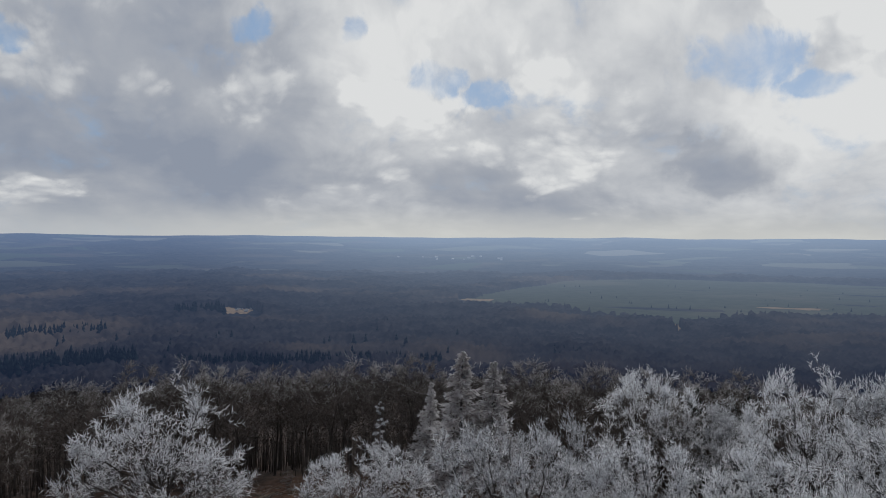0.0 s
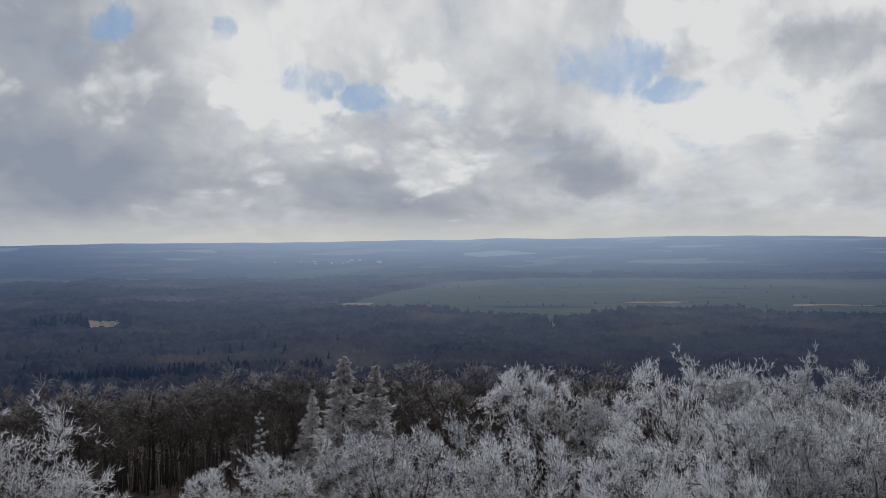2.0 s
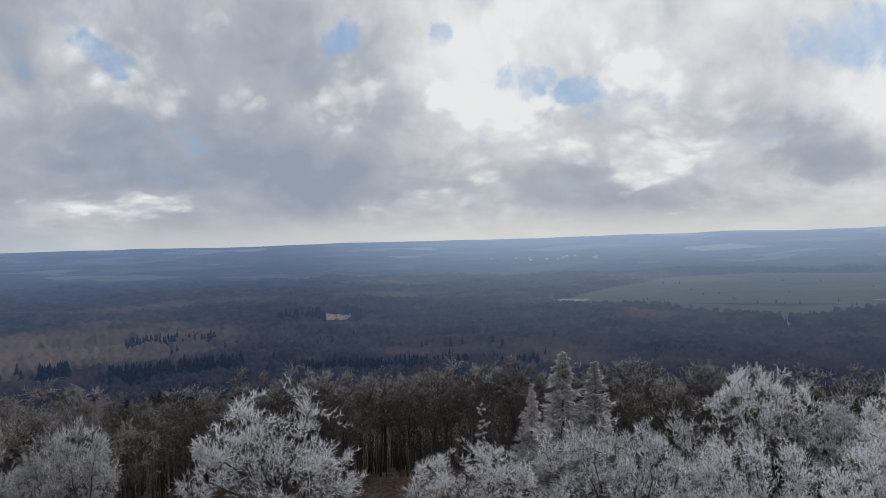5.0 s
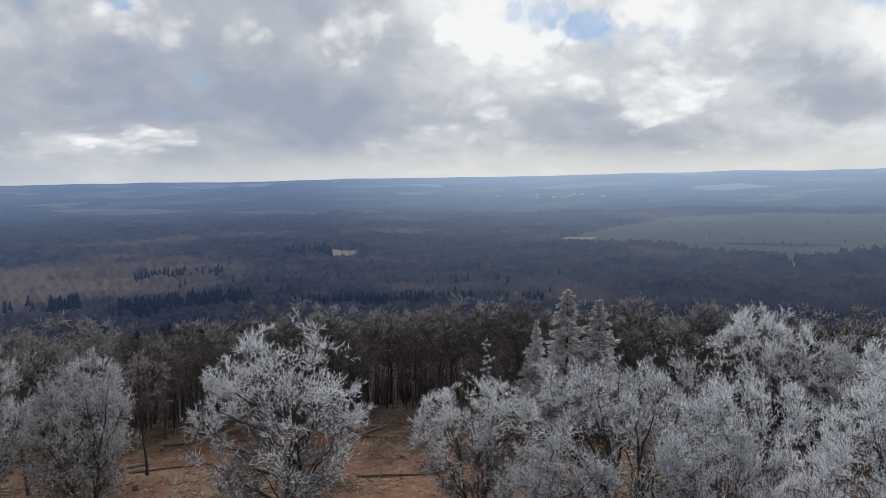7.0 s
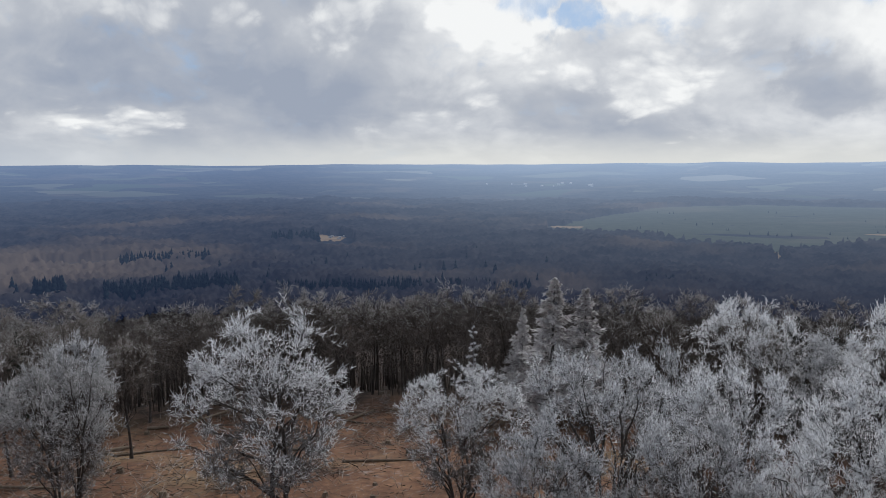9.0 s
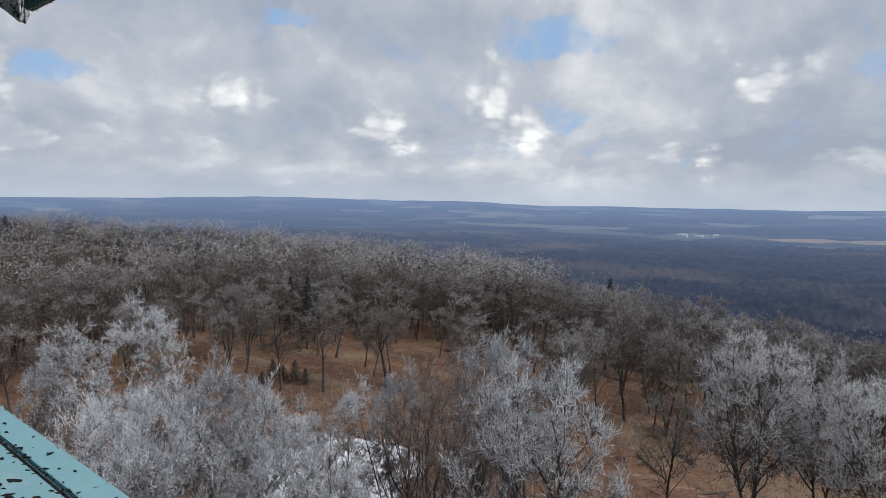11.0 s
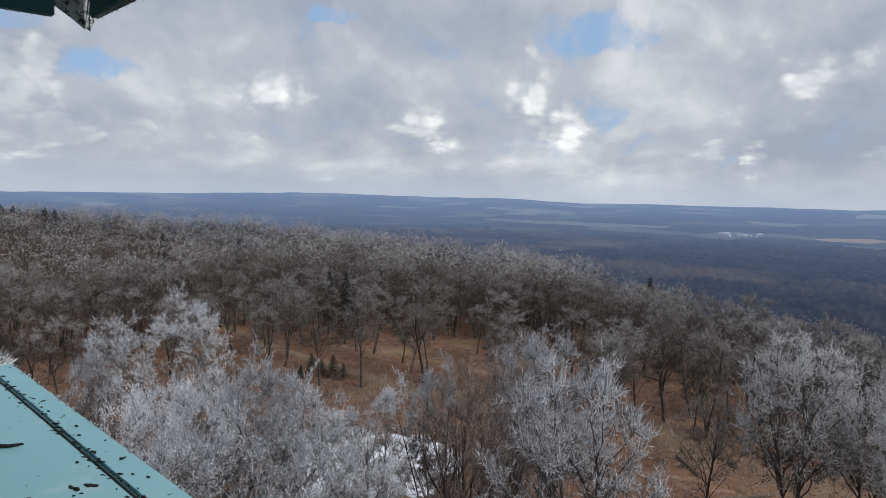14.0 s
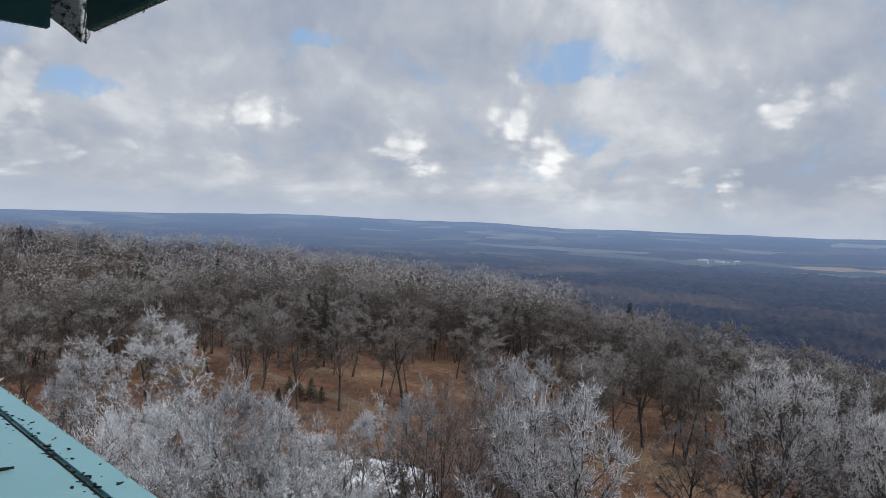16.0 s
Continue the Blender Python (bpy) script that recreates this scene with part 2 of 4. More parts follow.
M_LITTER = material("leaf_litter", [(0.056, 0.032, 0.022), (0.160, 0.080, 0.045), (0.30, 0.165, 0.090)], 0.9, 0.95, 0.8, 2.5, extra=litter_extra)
M_PATH = material("sandy_track", [(0.13, 0.085, 0.055), (0.24, 0.17, 0.11)], 1.2, 0.95, 0.5)
M_SNOW = material("old_snow", [(0.60, 0.63, 0.68), (0.86, 0.87, 0.89)], 1.5, 0.7, 0.6)
M_BARK = material("dark_bark", [(0.025, 0.021, 0.019), (0.060, 0.051, 0.046), (0.120, 0.108, 0.100)], 3.0, 0.95, 0.5, 8, per_object=0.2)
M_PALEBARK = material("pale_bark", [(0.16, 0.14, 0.125), (0.36, 0.33, 0.30)], 3.0, 0.9, 0.4, 8)
M_BRANCH = material("frosted_bark", [(0.040, 0.034, 0.031), (0.095, 0.087, 0.083), (0.24, 0.238, 0.24)], 2.4, 0.9, per_object=0.3)
M_FROST = material("hoar_frost", [(0.40, 0.405, 0.42), (0.66, 0.67, 0.695), (0.90, 0.905, 0.92)], 1.1, 0.75, per_object=0.35, per_island=0.5, through_light=0.5)
M_THINFROST = material("thin_frost", [(0.145, 0.126, 0.112), (0.31, 0.287, 0.271), (0.54, 0.525, 0.515)], 0.6, 0.85, per_object=0.3, per_island=0.5, through_light=0.5)
M_GREYFROST = material("grey_frost", [(0.34, 0.335, 0.335), (0.56, 0.555, 0.56), (0.80, 0.80, 0.81)], 0.8, 0.85, per_object=0.3, per_island=0.5, through_light=0.5)
M_WOODFROST = material("woodland_twigs", [(0.15, 0.133, 0.123), (0.28, 0.26, 0.25), (0.46, 0.445, 0.435)], 0.5, 0.9, per_object=0.35, per_island=0.5, through_light=0.5)
M_RIDGEFROST = material("ridge_twigs", [(0.26, 0.24, 0.228), (0.46, 0.435, 0.42), (0.70, 0.68, 0.67)], 0.3, 0.9, per_island=0.5, through_light=0.5)
M_TWIGDARK = material("dark_twigs", [(0.046, 0.037, 0.032), (0.088, 0.073, 0.064), (0.150, 0.130, 0.117)], 0.5, 0.9, per_object=0.3, per_island=0.5)
M_RIDGETWIG = material("ridge_brown_twigs", [(0.058, 0.046, 0.037), (0.108, 0.088, 0.074), (0.180, 0.152, 0.132)], 0.3, 0.9, per_island=0.5)
M_LARCH = material("larch_frost", [(0.34, 0.32, 0.315), (0.56, 0.54, 0.535), (0.78, 0.76, 0.76)], 0.8, 0.85, per_object=0.2, per_island=0.5, through_light=0.5)
M_SLOPETWIG = material("slope_twigs", [(0.070, 0.057, 0.048), (0.130, 0.110, 0.097), (0.21, 0.185, 0.168)], 0.5, 0.9, per_object=0.35, per_island=0.5)
M_TWIGBROWN = material("brown_twigs", [(0.12, 0.085, 0.07), (0.24, 0.19, 0.165), (0.38, 0.34, 0.32)], 0.9, 0.9, per_object=0.2, per_island=0.4)
M_UNDER = material("shaded_undergrowth", [(0.022, 0.018, 0.016), (0.05, 0.04, 0.034), (0.09, 0.075, 0.066)], 0.5, 0.95, per_island=0.5)
M_NEEDLE = material("dark_needles", [(0.012, 0.020, 0.016), (0.03, 0.045, 0.035)], 1.0, 0.9, per_island=0.4)
M_LOG = material("cut_timber", [(0.10, 0.075, 0.055), (0.24, 0.19, 0.14)], 2.0, 0.9, 0.4, per_object=0.4)
M_BRUSH = material("brushwood", [(0.06, 0.045, 0.035), (0.17, 0.13, 0.10), (0.34, 0.30, 0.27)], 0.8, 0.9, per_island=0.6)


def teal_extra(n, col, place):
    frost = n.ramp(n.noise(place, 5.0, 7.0, 0.65), 0.56, 0.66)
    col = n.mix(n.math("MULTIPLY", frost, 0.35), col, (0.62, 0.74, 0.75, 1))
    dirt = n.ramp(n.noise(place, 38.0, 3.0, 0.5), 0.69, 0.73)
    return n.mix(n.math("MULTIPLY", dirt, 0.85), col, (0.03, 0.03, 0.025, 1))


M_TEAL = material("teal_sheet_metal", [(0.27, 0.54, 0.61), (0.33, 0.62, 0.68)], 2.0, 0.45, 0.05, spec=0.5, extra=teal_extra)
M_TEALDARK = material("dark_teal_paint", [(0.06, 0.18, 0.20), (0.09, 0.24, 0.26)], 4.0, 0.6, 0.1)
M_GAP = material("black_sealant", [(0.008, 0.009, 0.008), (0.03, 0.03, 0.025)], 30.0, 0.9, 0.4)
def rime_extra(n, col, place):
    bare = n.ramp(n.noise(place, 42.0, 5.0, 0.65), 0.50, 0.60)
    return n.mix(n.math("MULTIPLY", bare, 0.9), col, (0.025, 0.035, 0.038, 1))


M_RIME = material("rime_ice", [(0.45, 0.46, 0.47), (0.86, 0.87, 0.88)], 14.0, 0.6, 0.6, 40, extra=rime_extra)
M_BOARD = material("weathered_boards", [(0.10, 0.085, 0.07), (0.22, 0.19, 0.16)], 3.0, 0.85, 0.3)


# ---- mesh helpers ----
def mesh_from(name, verts, quads=None, tris=None, mat=None, smooth=False):
    me = bpy.data.meshes.new(name)
    quads = np.zeros((0, 4), int) if quads is None else np.asarray(quads, int)
    tris = np.zeros((0, 3), int) if tris is None else np.asarray(tris, int)
    verts = np.asarray(verts, float)
    me.vertices.add(len(verts))
    me.vertices.foreach_set("co", verts.ravel())
    nq, nt = len(quads), len(tris)
    me.loops.add(nq * 4 + nt * 3)
    me.loops.foreach_set("vertex_index", np.concatenate([quads.ravel(), tris.ravel()]))
    me.polygons.add(nq + nt)
    starts = np.concatenate([np.arange(nq) * 4, nq * 4 + np.arange(nt) * 3])
    me.polygons.foreach_set("loop_start", starts)
    if smooth:
        me.polygons.foreach_set("use_smooth", np.ones(nq + nt, bool))
    me.update(calc_edges=True)
    if mat:
        me.materials.append(mat)
    return me


def frames_for(d):
    d = d / np.maximum(np.linalg.norm(d, axis=-1, keepdims=True), 1e-9)
    ref = np.where(np.abs(d[..., 2:3]) > 0.9, np.array([1.0, 0, 0]), np.array([0, 0, 1.0]))
    u = np.cross(d, ref)
    u /= np.maximum(np.linalg.norm(u, axis=-1, keepdims=True), 1e-9)
    return u, np.cross(d, u)


def tubes(pts, rad, k):
    """pts (N, m, 3), rad (N, m): N tapered tubes of k sides. Vertices and quads."""
    n, m, _ = pts.shape
    tang = np.gradient(pts, axis=1)
    u, v = frames_for(tang)
    a = np.arange(k) * 2 * np.pi / k
    ring = u[:, :, None] * np.cos(a)[:, None] + v[:, :, None] * np.sin(a)[:, None]
    verts = (pts[:, :, None] + ring * rad[:, :, None, None]).reshape(-1, 3)
    i, j, s = np.meshgrid(np.arange(n), np.arange(m - 1), np.arange(k), indexing="ij")
    b = (i * m + j) * k
    s2 = (s + 1) % k
    quads = np.stack([b + s, b + s2, b + k + s2, b + k + s], -1).reshape(-1, 4)
    return verts, quads


def spikes(p0, p1, rad):
    """Thin three-sided needles from p0 to p1. Vertices and triangles."""
    u, v = frames_for(p1 - p0)
    a = np.arange(3) * 2 * np.pi / 3
    ring = p0[:, None] + (u[:, None] * np.cos(a)[:, None] + v[:, None] * np.sin(a)[:, None]) * rad[:, None, None]
    verts = np.concatenate([ring, p1[:, None]], 1).reshape(-1, 3)
    b = np.arange(len(p0))[:, None] * 4
    tris = np.concatenate([np.concatenate([b + s, b + (s + 1) % 3, b + 3], 1) for s in range(3)])
    return verts, tris


class Batch:
    def __init__(self):
        self.v, self.q, self.t, self.n = [], [], [], 0

    def add(self, verts, quads=None, tris=None):
        if quads is not None and len(quads):
            self.q.append(quads + self.n)
        if tris is not None and len(tris):
            self.t.append(tris + self.n)
        self.v.append(verts)
        self.n += len(verts)

    def mesh(self, name, mat, smooth=False):
        return mesh_from(name, np.concatenate(self.v), np.concatenate(self.q) if self.q else None, np.concatenate(self.t) if self.t else None, mat, smooth)


def part(name, mesh, parent, label=""):
    ob = new(name, mesh)
    ob.parent = parent
    if label:
        tagged(ob, label)
    return ob


def boxes(specs, mat, name, bevel=0.0):
    """One mesh of boxes given as (centre, size, turn about z in degrees)."""
    bm = bmesh.new()
    for c, s, turn in specs:
        m = pose(*c, 0, 0, turn) @ Matrix.Diagonal((*s, 1))
        bmesh.ops.create_cube(bm, size=1.0, matrix=m)
    if bevel:
        bmesh.ops.bevel(bm, geom=bm.edges[:], offset=bevel, segments=2, affect="EDGES")
    me = bpy.data.meshes.new(name)
    bm.to_mesh(me)
    bm.free()
    me.materials.append(mat)
    return me


# ---- the land ----
def soft(t):
    t = np.clip(t, 0, 1)
    return t * t * (3 - 2 * t)


def lumps(x, y, s, seed):
    """Cheap smooth noise, about -1 to 1, from turned sine waves."""
    r = np.random.RandomState(seed)
    out = 0
    for i in range(6):
        a, k, p = r.uniform(0, 6.28), s * r.uniform(0.6, 1.7), r.uniform(0, 6.28)
        out = out + np.sin((x * np.cos(a) + y * np.sin(a)) * k + p)
    return out / 3.0


AZ_KNOTS = [-180, -90, -40, 30, 45, 55, 62, 74, 84, 98, 112, 150, 180]
EDGE_R = [113, 113, 113, 113, 128, 145, 160, 195, 240, 330, 410, 300, 113]
EDGE_Z = [-6, -6, -6.4, -6.4, -6.4, -5, -3, -0.5, 1.0, 4.0, 6.0, 2, -6]


def ground_z(x, y):
    x, y = np.asarray(x, float), np.asarray(y, float)
    r = np.hypot(x, y)
    az = np.degrees(np.arctan2(-x, y))
    re, ze = np.interp(az, AZ_KNOTS, EDGE_R), np.interp(az, AZ_KNOTS, EDGE_Z)
    near = ze * soft((r - 45) / (re - 45)) + 0.35 * lumps(x, y, 0.09, 1) * soft((r - 8) / 20)
    t = np.clip((r - re) / (720 - np.minimum(re, 350) * 0.4), 0, 1)
    slope = ze + (-82 - ze) * (1 - (1 - t) ** 2) + 2.0 * lumps(x, y, 0.02, 2) * soft((r - re) / 150)
    z = np.where(r < re, near, slope)
    low = soft((r - 800) / 700)
    z = z + low * 4.0 * lumps(x, y, 0.004, 3)
    rise = np.clip((r - 2200) / 2650, 0, 1.05)
    hill = 16 * np.exp(-((az - 92) / 12) ** 2) + 12 * np.exp(-((az - 78) / 4) ** 2) - 12 * soft((az - 50) / 20) - 14 * soft((az - 98) / 12) + 8 * np.exp(-((az + 28) / 12) ** 2)
    z = z + (109 + hill) * rise ** 1.6 + 5 * rise * lumps(x, y, 0.006, 4)
    return z


def spot(az, r, dz=0.0):
    d = bearing(az) * r
    return Vector((d.x, d.y, float(ground_z(d.x, d.y)) + dz))


def polar_sheet(name, az0, az1, naz, rings, lift, mat, smooth=True, closed=False):
    az = np.radians(np.linspace(az0, az1, naz, endpoint=not closed))
    a, r = np.meshgrid(az, np.asarray(rings), indexing="ij")
    x, y = -np.sin(a) * r, np.cos(a) * r
    z = ground_z(x, y) + lift(x, y, r)
    verts = np.stack([x, y, z], -1).reshape(-1, 3)
    m = len(rings)
    i, j = np.meshgrid(np.arange(naz if closed else naz - 1), np.arange(m - 1), indexing="ij")
    i2 = (i + 1) % naz
    quads = np.stack([i * m + j, i * m + j + 1, i2 * m + j + 1, i2 * m + j], -1).reshape(-1, 4)
    return mesh_from(name, verts, quads, None, mat, smooth)


def hazed_land_material(name, colours, open_share=0.0):
    """Far country, part of the distant backdrop; the haze of the air before it is painted on as a faint glow."""
    m = bpy.data.materials.new(name)
    m.use_nodes = True
    n = Nodes(m.node_tree)
    bsdf = m.node_tree.nodes["Principled BSDF"]
    place = n.add("ShaderNodeNewGeometry").outputs["Position"]
    far = n.add("ShaderNodeVectorMath", {0: n.vec("MULTIPLY", place, (1, 1, 0))}, operation="LENGTH").outputs["Value"]
    dark, pale, patch = [(*c, 1) for c in colours]
    grain = n.noise(place, 0.035, 7.0, 0.72)
    col = n.mix(n.ramp(grain, 0.33, 0.68), dark, pale)
    tan = n.ramp(n.noise(place, 0.0028, 5.0, 0.62), 0.50, 0.68)
    col = n.mix(n.math("MULTIPLY", tan, 0.75), col, patch)
    # a broad sunlit patch of the valley wood, its light painted as paler tan
    sunlit_tan = n.add("ShaderNodeVectorMath", {0: n.vec("MULTIPLY", n.vec("SUBTRACT", place, (-520, 700, 0)), (1, 1, 0))}, operation="LENGTH").outputs["Value"]
    sunlit_tan = n.ramp(n.math("ADD", sunlit_tan, n.math("MULTIPLY", n.noise(place, 0.012, 4.0, 0.6), 260)), 420, 180)
    col = n.mix(n.math("MULTIPLY", sunlit_tan, 0.7), col, (patch[0] * 1.5, patch[1] * 1.45, patch[2] * 1.35, 1))
    if open_share:
        warp = n.vec("MULTIPLY", n.add("ShaderNodeTexNoise", {"Vector": place, "Scale": 0.003, "Detail": 5.0}).outputs["Color"], (220, 220, 0))
        cells = n.add("ShaderNodeTexVoronoi", {"Vector": n.vec("MULTIPLY", n.vec("ADD", place, warp), (1, 1, 0)), "Scale": 0.0040}).outputs["Color"]
        pick = n.add("ShaderNodeSeparateXYZ", {0: cells})
        broad = n.noise(place, 0.0012, 3.0, 0.5)
        share = n.math("ADD", pick.outputs[0], n.math("MULTIPLY", n.math("SUBTRACT", broad, 0.5), 1.3))
        land = n.math("MULTIPLY", n.ramp(share, 0.97 - open_share, 1.09 - open_share), n.ramp(far, 2000, 2900, 0.25, 1.0))
        crop = n.mix(pick.outputs[1], (0.04, 0.05, 0.04, 1), (0.115, 0.11, 0.095, 1))
        col = n.mix(land, col, crop)
    m.node_tree.links.new(col, bsdf.inputs["Base Color"])
    bsdf.inputs["Roughness"].default_value = 1.0
    bsdf.inputs["Specular IOR Level"].default_value = 0.0
    # painted haze: emission that grows with distance and pales towards the sun
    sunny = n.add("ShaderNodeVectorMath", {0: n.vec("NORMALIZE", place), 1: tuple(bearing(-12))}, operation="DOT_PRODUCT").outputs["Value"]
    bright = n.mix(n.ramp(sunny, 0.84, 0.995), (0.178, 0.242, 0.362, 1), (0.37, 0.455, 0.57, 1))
    haze_amount = n.math("POWER", n.ramp(far, 450, 4800, 0.0, 1.0, smooth=False), 0.98)
    glow = n.mix(haze_amount, (0.007, 0.012, 0.028, 1), bright)
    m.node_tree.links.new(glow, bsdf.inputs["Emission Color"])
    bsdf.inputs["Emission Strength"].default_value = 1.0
    return m


# the dark bluish base colours carry part of the painted haze
M_LOWLAND = hazed_land_material("hazy_lowland", [(0.016, 0.019, 0.026), (0.042, 0.042, 0.046), (0.070, 0.060, 0.052)], 0.20)
M_VALLEY = hazed_land_material("bare_valley_wood", [(0.017, 0.018, 0.023), (0.043, 0.041, 0.044), (0.094, 0.075, 0.060)])
M_PASTURE = hazed_land_material("winter_pasture", [(0.050, 0.055, 0.040), (0.066, 0.072, 0.053), (0.095, 0.090, 0.066)])
M_STUBBLE = hazed_land_material("stubble_field", [(0.16, 0.115, 0.072), (0.24, 0.18, 0.12), (0.21, 0.165, 0.11)])
M_FARSPRUCE = hazed_land_material("far_spruce", [(0.010, 0.015, 0.018), (0.020, 0.027, 0.028), (0.016, 0.02, 0.02)])
M_PALEWALL = hazed_land_material("pale_buildings", [(0.24, 0.235, 0.22), (0.36, 0.345, 0.32), (0.30, 0.285, 0.27)])
near_rings = list(np.linspace(0.5, 60, 28)) + list(np.linspace(63, 440, 70)) + list(np.geomspace(455, 640, 10))
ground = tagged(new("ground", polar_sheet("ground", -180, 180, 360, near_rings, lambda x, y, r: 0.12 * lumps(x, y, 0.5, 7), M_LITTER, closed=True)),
                "brown leaf-littered hilltop ground with stumps and frost, painted darker within the wood", "ground", kind="structure")
far_rings = [640] + list(np.geomspace(655, 4880, 90))
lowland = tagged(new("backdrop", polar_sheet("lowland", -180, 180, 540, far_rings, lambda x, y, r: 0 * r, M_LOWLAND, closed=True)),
                 "lowland of bare woods and fields reaching the horizon, blue haze painted in as glow", "landscape", kind="structure")


# ---- trees ----
def shoots(rng, start, way, length, m, wobble, lift):
    """Bent polylines: start (N,3), way (N,3), length (N). lift > 0 turns them upwards, < 0 lets them droop."""
    n = len(start)
    way = way / np.linalg.norm(way, axis=1, keepdims=True)
    pts = [start]
    for _ in range(m):
        way = way + rng.normal(0, wobble, (n, 3)) + np.array([0, 0, lift])
        way /= np.linalg.norm(way, axis=1, keepdims=True)
        pts.append(pts[-1] + way * (length / m)[:, None])
    return np.stack(pts, 1)


def offspring(rng, pts, count, lo, hi, angle, spread, flat=0.0):
    """Starting points, ways and positions along for count shoots from each polyline."""
    n, m, _ = pts.shape
    f = lo + (hi - lo) * (np.arange(count) + rng.uniform(0, 1, (n, count))) / count
    g = f * (m - 1)
    i = np.minimum(g.astype(int), m - 2)
    w = (g - i)[..., None]
    rows = np.arange(n)[:, None]
    p = pts[rows, i] * (1 - w) + pts[rows, i + 1] * w
    t = pts[rows, i + 1] - pts[rows, i]
    t /= np.maximum(np.linalg.norm(t, axis=-1, keepdims=True), 1e-9)
    u, v = frames_for(t)
    turn = np.arange(count) * 2.4 + rng.uniform(0, 6.28, (n, 1)) + rng.normal(0, 0.4, (n, count))
    side = u * np.cos(turn)[..., None] + v * np.sin(turn)[..., None]
    a = np.radians(rng.normal(angle, spread, (n, count)))[..., None]
    way = t * np.cos(a) + side * np.sin(a)
    way[..., 2] *= 1 - flat
    return p.reshape(-1, 3), way.reshape(-1, 3), f.reshape(-1)


def slivers(rng, p0, p1, rad):
    """Finest twig ends: slim pointed blades at random turns. Vertices and triangles."""
    u, v = frames_for(p1 - p0)
    a = rng.uniform(0, 6.283, len(p0))[:, None]
    s = (u * np.cos(a) + v * np.sin(a)) * rad[:, None]
    verts = np.stack([p0 - s, p0 + s, p1], 1).reshape(-1, 3)
    return verts, np.arange(len(p0) * 3).reshape(-1, 3)


def bows(rng, a, c, b, m, wobble):
    """Curved polylines from a by way of c to b, with m + 1 points each and a little waviness."""
    f = np.linspace(0, 1, m + 1)[None, :, None]
    pts = a[:, None] * (1 - f) ** 2 + c[:, None] * 2 * f * (1 - f) + b[:, None] * f ** 2
    size = np.linalg.norm(b - a, axis=1)[:, None, None]
    return pts + rng.normal(0, wobble, pts.shape) * size * np.sin(f * np.pi)


def broadleaf(name, seed, spread=0.45, clear=0.18, fork=0.62, limbs=16, branches=290, twigs=10, tips=7, stems=1, rise=0.75, droop=0.0, flat=0.45,
              thick=0.022, twig_len=0.075, tip_len=0.026, tip_rad=0.0020, twig_rad=0.0011, bark=None, frost=None, wood=None, lean=0.0, lump=0.08,
              rimed=0.28, inner=0.12, low=-0.75, stretch=0.47, sides=7):
    """Meshes of a bare tree ten metres high, base at the origin: trunk with limbs, branchwork, and twig ends.
    Limbs fan out into a lumpy dome, branches fill its outer part, and the twigs make flat layered sprays; twig ends
    outside and on top are pale for frost and painted top light."""
    rng = np.random.RandomState(seed)
    h = 10.0
    wood_b, branch_b, frost_b = Batch(), Batch(), Batch()
    many = stems > 1
    start = np.column_stack([rng.normal(0, 0.02 * h, stems), rng.normal(0, 0.02 * h, stems), np.zeros(stems)]) * many + np.array([0, 0, -0.04 * h])
    turn = np.arange(stems) * 6.283 / stems + rng.uniform(0, 6)
    way = np.column_stack([lean + 0.22 * many * np.cos(turn), 0.22 * many * np.sin(turn), np.ones(stems)]) + rng.normal(0, 0.04, (stems, 3))
    trunk = shoots(rng, start, way, h * fork * rng.uniform(0.95, 1.08, stems), 8, 0.05, 0.03)
    f = np.linspace(0, 1, 9)
    rad = h * thick * (1 - 0.80 * f ** 0.9) * (1 + 0.6 * np.exp(-f * 18))
    wood_b.add(*tubes(trunk, np.tile(rad / math.sqrt(stems), (stems, 1)), sides))
    mid = clear + (1 - clear) * stretch
    centre = np.array([lean * 3, 0, mid * h])
    waves = [(rng.normal(0, 3.2, 3), rng.uniform(0, 6.28)) for _ in range(5)]

    def shell(d):
        radii = np.column_stack([np.full(len(d), spread * h)] * 2 + [np.where(d[:, 2] > 0, (1 - mid) * h, (mid - clear) * h)])
        bulge = 1 + lump * sum(np.cos(d @ k + ph) for k, ph in waves) / 1.8
        return d * radii * bulge[:, None]

    # limbs end evenly over the dome
    i = np.arange(limbs)
    z = np.clip(0.97 - (i + 0.5) / limbs * (0.97 - low), -1, 1)
    a = i * 2.4 + rng.uniform(0, 6.28) + rng.normal(0, 0.25, limbs)
    d = np.column_stack([np.cos(a) * np.sqrt(1 - z * z), np.sin(a) * np.sqrt(1 - z * z), z])
    goal = centre + shell(d) * rng.uniform(0.62, 0.80, (limbs, 1))
    own = np.argmin(np.hypot(*(goal[:, None, :2] - trunk[None, :, -1, :2]).transpose(2, 0, 1)), 1)
    flatly = np.hypot(goal[:, 0], goal[:, 1])
    g = np.clip((goal[:, 2] - rise * flatly) / (h * fork), clear / fork * 0.75, rng.uniform(0.8, 0.98, limbs)) * 8
    j = np.minimum(g.astype(int), 7)
    w = (g - j)[:, None]
    root = trunk[own, j] * (1 - w) + trunk[own, j + 1] * w
    size = np.linalg.norm(goal - root, axis=1, keepdims=True)
    limb = bows(rng, root, root * 0.5 + goal * 0.5 + np.array([0, 0, 0.10]) * size * (1 - 2.5 * droop), goal, 6, 0.035)
    lr = np.clip(size / (0.5 * h), 0.3, 1.3) * (1 - 0.85 * np.linspace(0, 1, 7)) * h * thick * 0.42
    wood_b.add(*tubes(limb, np.maximum(lr, 0.004), max(3, sides - 2)))
    # branches fill the outer crown, each from the nearest limb
    d = rng.normal(0, 1, (branches * 3, 3))
